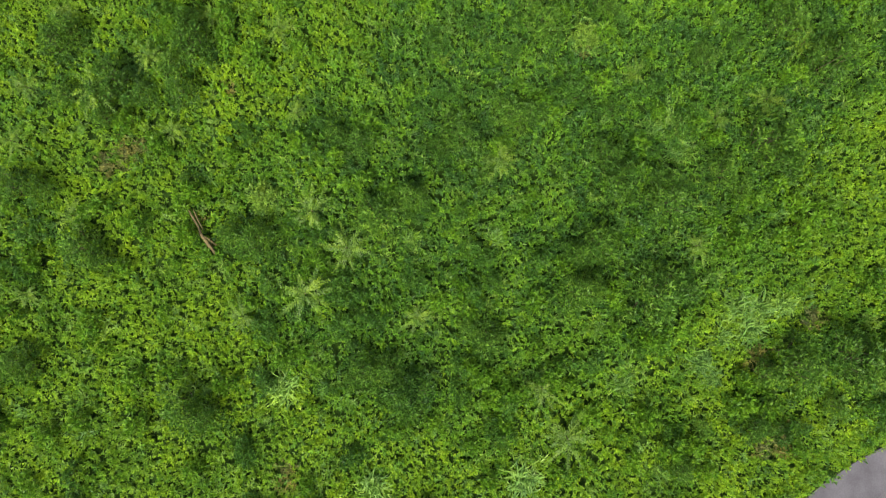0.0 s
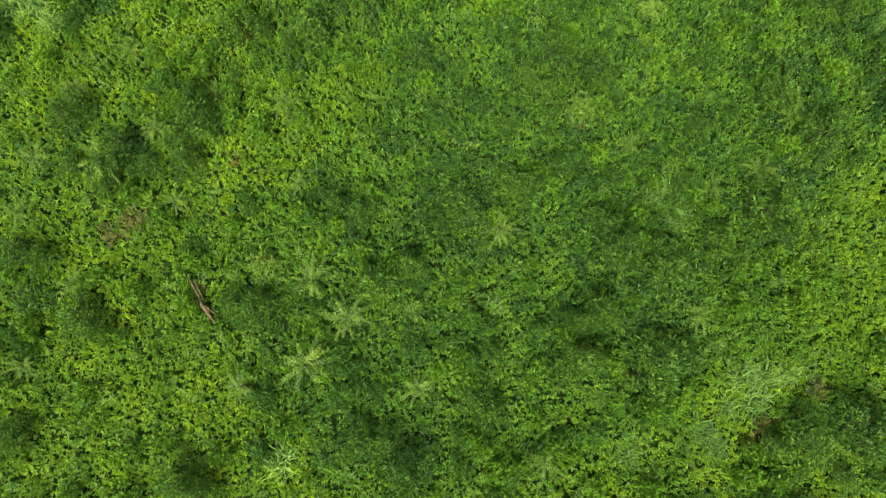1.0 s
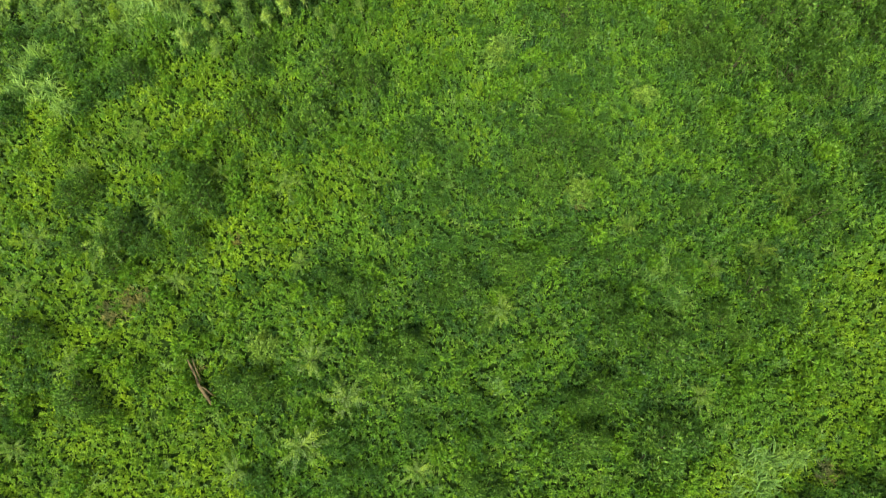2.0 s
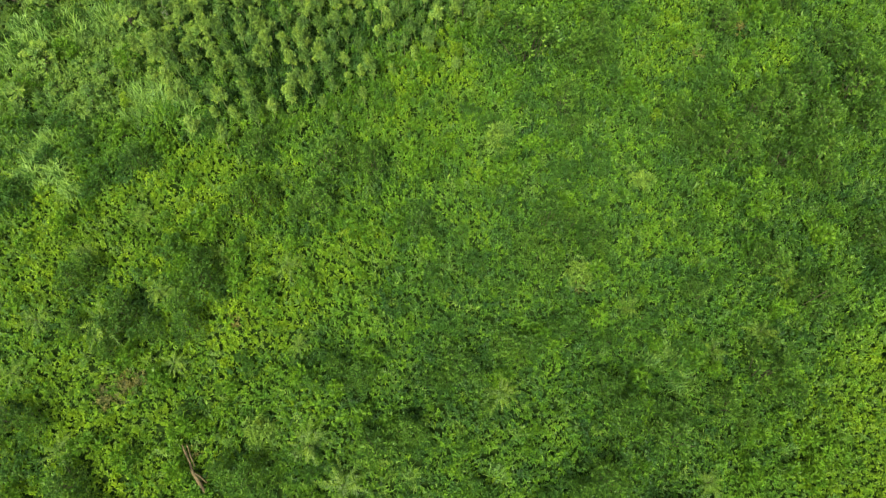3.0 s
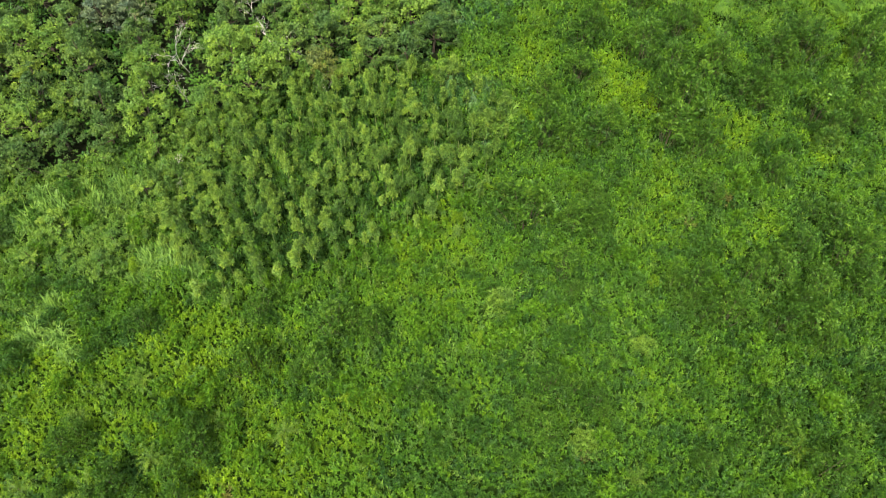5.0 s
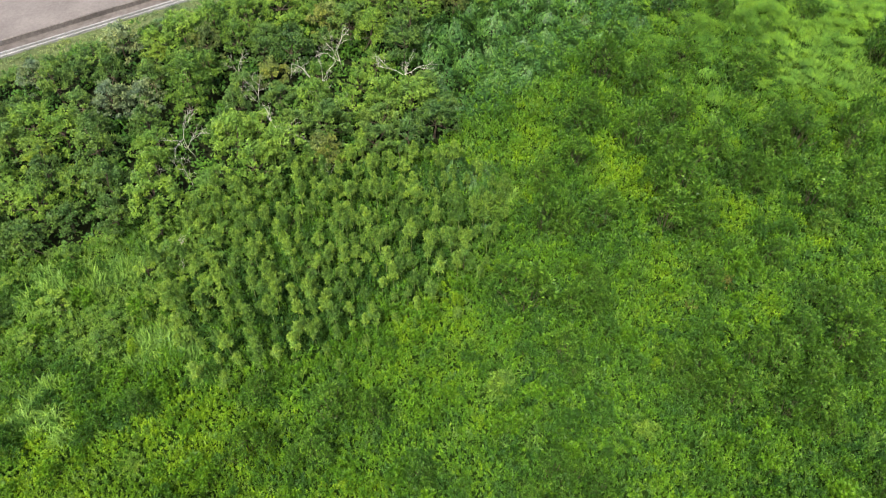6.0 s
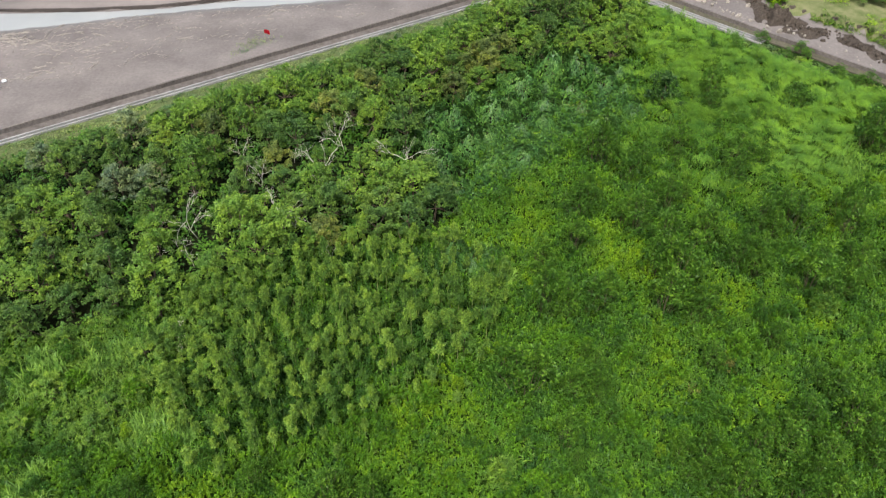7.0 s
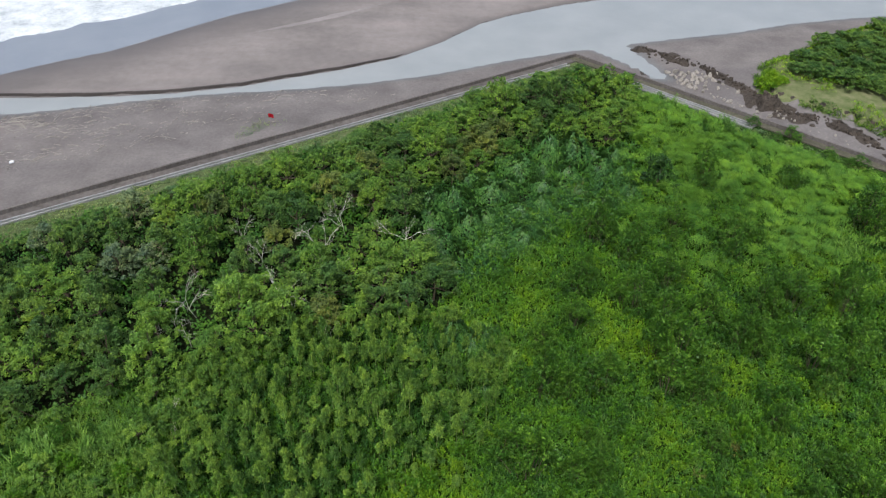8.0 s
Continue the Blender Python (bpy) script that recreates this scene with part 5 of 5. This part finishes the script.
rows = [(-77 + random.gauss(0, 4.5), 113.5 + random.gauss(0, 1.8), 0.35 + loose(-1.2, 1.2), loose(0.4, 1.1), 1.0) for _ in range(70)]
rows += [(-64 + random.gauss(0, 5), 110.5 + random.gauss(0, 1.2), 0.35 + loose(-0.7, 0.7), loose(0.3, 0.8), 1.0) for _ in range(35)]
rows = [w for w in rows if not inside(RIVER, np.array([w[0]]), np.array([w[1]]))[0]]
while len(rows) < 270:
    x = loose(-92, -8)
    y = 99 + 0.44 * (x + 70) + loose(0, 19) ** 1.0
    a, b = np.array([x]), np.array([y])
    if not behind_walls(a, b, -2.0)[0] and not inside(RIVER, a, b)[0] and y < 133 and smooth_noise(a, b, 6, 77)[0] > 0.42 and x < loose(-90, 30):
        rows.append((x, y, 0.3 + loose(-0.9, 0.9), loose(0.3, 1.0) ** 1.5, 1.0))
sow([new("driftwood", stick(s)) for s in range(5)], rows, "bleached driftwood branch lying on dark sand", "driftwood", "driftwood on the beach")

bm = bmesh.new()
bmesh.ops.create_cube(bm, size=1.0, matrix=Matrix.LocRotScale((-70.2, 99.1, -0.35), Euler((0, 0, 0.4)), (0.7, 0.4, 0.35)))
bmesh.ops.bevel(bm, geom=bm.edges[:], offset=0.08, segments=2, affect="EDGES")
tagged(new("washed_up_box", finish(bm, "washed_up_box", WHITE)), "white plastic box washed up on the sand", "box")

# ---- the far bank ----
THICKET = [(67, 137), (68.3, 141.5), (82.3, 152), (97.3, 161), (130, 172), (130, 112), (80, 124), (75.4, 130), (70.3, 133)]
bx, by = scatter(0.6, 60, 130, 90, 190)
ok = inside(THICKET, bx, by)
rows = [(x, y, loose(0, 6.3), loose(0.7, 1.1), loose(0.4, 0.68)) for x, y in thinned(bx[ok], by[ok], 3.0)]
sow([tree(500 + s, TREE_LEAF, per_lobe=80, length=0.42, width=0.28) for s in range(2)], rows, "dark green bush on the far river bank", "bush", "far bank bushes")
gx, gy = scatter(0.8, 56, 112, 100, 178)
path = reach([(63, 125.5), (70, 125.5), (77, 121), (86, 112), (95, 104)], gx, gy)
ok = inside(FAR_BANK, gx, gy) & (smooth_noise(gx, gy, 4, 61) > np.where(path < 5, 0.55, 0.2))
weeds("far_bank_grass", gx[ok], gy[ok], rng.uniform(0.3, 0.8, ok.sum()), 20, 0.3, 0.07, HERB, "rough bright grass on the far river bank", 0.6, 0.5)
gx, gy = scatter(3.0, 54, 100, 100, 175)
ok = (reach(FAR_BANK, gx, gy) < 1.3) & (gx < 98) & (smooth_noise(gx, gy, 3, 63) > 0.3)
weeds("bank_edge_weeds", gx[ok], gy[ok], rng.uniform(0.3, 0.7, ok.sum()), 22, 0.26, 0.07, SAPLING_LEAF, "olive and straw-coloured weeds along the bank's edge", 0.5, 0.4)
rows = [(60.6, 131.4, 0.2, 1.15, 0.9), (62.2, 132.6, 1.9, 1.0, 0.9), (61.6, 130.0, 4.0, 0.9, 0.85), (63.6, 131.0, 3.0, 0.8, 0.8)]
sow([shrub(70, HERB, 1500, 34, 1.5, 1.5, 0.6, 0.09, "reed_clump")], rows, "bright green reed clump on the bank's edge", "reeds", "bank reeds")

# ---- the eroded bank beside the river wall ----
RIDGE = [(40.8, 151), (44.2, 147), (47.3, 144.6), (50.9, 140.7), (52.7, 137.3), (55.7, 133.4), (57.6, 128.5), (58.2, 124), (61, 121.6), (63, 119.6), (66.6, 118.6), (69.8, 114.6), (72.4, 110.4), (76, 103)]


def bank_height(x, y):
    d = reach(RIDGE, x, y)
    heavy = 0.5 + 2.0 * np.exp(-(((x - 58.8) / 4) ** 2 + ((y - 122) / 4.5) ** 2))
    heavy = heavy * np.clip(3.2 * smooth_noise(x, y, 2.2, 84) - 0.75, 0.12, 1.1)
    lump = smooth_noise(x, y, 1.6, 81) * 0.65 + smooth_noise(x, y, 0.6, 82) * 0.45
    return height(x, y) - 0.12 + np.clip(1.1 - d / (0.9 + 2.2 * smooth_noise(x, y, 3, 83) + 0.9 * heavy), -0.3, 1) * heavy * lump * 1.3


bank_mesh, _ = grid_mesh("eroded_bank", np.arange(38, 78, 0.33), np.arange(101, 154, 0.33), bank_height)
bank_mesh.materials.append(DARK_MUD)
bank_mesh.polygons.foreach_set("use_smooth", np.zeros(len(bank_mesh.polygons), bool))
tagged(new("eroded_bank", bank_mesh), "dark crumbling mud bank cut by the river", "bank", kind="structure")

# the steep little edge of the sand bar
bm = bmesh.new()
line = [Vector((*p, 0)) for p in RIVER[28:]]
last = None
for n in range(len(line) - 1):
    for k in range(6):
        p = line[n].lerp(line[n + 1], k / 6)
        d = (line[n + 1] - line[n]).normalized()
        out = Vector((-d.y, d.x, 0))
        fall = 0.34 * min(1.0, max(0.0, (150 - p.y) / 14)) + 0.05
        jog = 0.25 * noise.noise(p * 0.35)
        row = [bm.verts.new((p + out * (o + jog)).to_tuple()[:2] + (WATER_Z + z * fall,)) for o, z in ((0.4, -0.6), (0.1, 0.1), (-0.1, 1.3), (-0.4, 1.4), (-1.0, 0.5))]
        if last:
            for j in range(4):
                bm.faces.new((last[j], last[j + 1], row[j + 1], row[j]))
        last = row
bmesh.ops.recalc_face_normals(bm, faces=bm.faces)
tagged(new("sand_scarp", finish(bm, "sand_scarp", DARK_SAND)), "wet dark eroded edge of the sand bar", "sand", kind="structure")

# a pale wash of dry sand along the bar
bm = bmesh.new()
last = None
for k in range(49):
    f = k / 48
    x, y = -44 + 29 * f, 155.2 + 21 * f - 1.5 * math.sin(f * 3.1)
    half = 1.7 * math.sin(math.pi * min(1.0, f * 0.94 + 0.03)) * (0.7 + 0.5 * noise.noise(Vector((x * 0.25, y * 0.25, 3.0))))
    row = [bm.verts.new((x + o * half * 0.6, y - o * half, float(height(np.array([x + o * half * 0.6]), np.array([y - o * half]))[0]) + 0.03 - 0.035 * abs(o))) for o in (-1, -0.4, 0.4, 1)]
    if last:
        for j in range(3):
            bm.faces.new((last[j], last[j + 1], row[j + 1], row[j]))
    last = row
bmesh.ops.recalc_face_normals(bm, faces=bm.faces)
tagged(new("dry_sand_streak", finish(bm, "dry_sand_streak", PALE_SAND)), "pale streak of dry sand along the sand bar", "sand", kind="structure")

# loose stones over the eroded bank
def rubble(name, count, size, material, label, seed, line, spread_out):
    r = np.random.RandomState(seed)
    bm = bmesh.new()
    for _ in range(count):
        k = r.randint(0, len(line) - 1)
        p = Vector(line[k]).lerp(Vector(line[k + 1]), r.rand())
        x, y = p.x + r.normal(0, spread_out), p.y + r.normal(0, spread_out)
        z = float(bank_height(np.array([x]), np.array([y]))[0])
        made = bmesh.ops.create_icosphere(bm, subdivisions=1, radius=1.0)["verts"]
        s = size * r.uniform(0.4, 1.3)
        turn = Euler(r.uniform(0, 6.3, 3)).to_matrix()
        form = Vector(r.uniform(0.5, 1.2, 3))
        for v in made:
            v.co = turn @ Vector((v.co.x * form.x * s, v.co.y * form.y * s, v.co.z * form.z * s * 0.8)) + Vector((x, y, z + s * 0.25))
    return tagged(new(name, finish(bm, name, material)), label, "stones", kind="stuff")


rubble("dark_rubble", 260, 0.4, DARK_MUD, "dark clods and stones on the eroded bank", 91, RIDGE, 0.9)
rubble("pale_rubble", 120, 0.28, STONE, "small pale stones scattered by the river wall", 92, [(44, 137), (48, 134), (52, 131), (50, 127), (55, 121), (61, 116), (70, 107.5)], 1.4)

# small twigs and litter left by the tides
r = np.random.RandomState(95)
bm = bmesh.new()
left = 900
while left:
    x = -92 + 75 * r.rand() ** 2.0
    y = 99 + 0.44 * (x + 70) + r.uniform(-2, 20)
    a, b = np.array([x]), np.array([y])
    if behind_walls(a, b, -1.5)[0] or inside(RIVER, a, b)[0] or y > 131 or smooth_noise(a, b, 5, 78)[0] < 0.4:
        continue
    left -= 1
    z = float(height(a, b)[0]) + 0.03
    turn, half = 0.35 + r.normal(0, 0.6), r.uniform(0.1, 0.45)
    d = Vector((math.cos(turn), math.sin(turn), 0)) * half
    tube(bm, [Vector((x, y, z)) - d, Vector((x, y, z + 0.03)) + d], [0.04, 0.025], 3)
tagged(new("beach_litter", finish(bm, "beach_litter", DRIFT)), "twigs and litter in drift lines on the sand", "litter", kind="stuff")

# a few weeds rooted in the sand by the flag
k = np.linspace(0, 1, 60)
weeds("beach_weeds", -36.4 + 4.8 * k + rng.normal(0, 0.9, 60), 108.8 + 5.8 * k + rng.normal(0, 0.7, 60), rng.uniform(0.08, 0.2, 60), 10, 0.24, 0.04, VERGE_BLADE, "sparse yellow-green weeds in the sand", 0.45, 0.2)
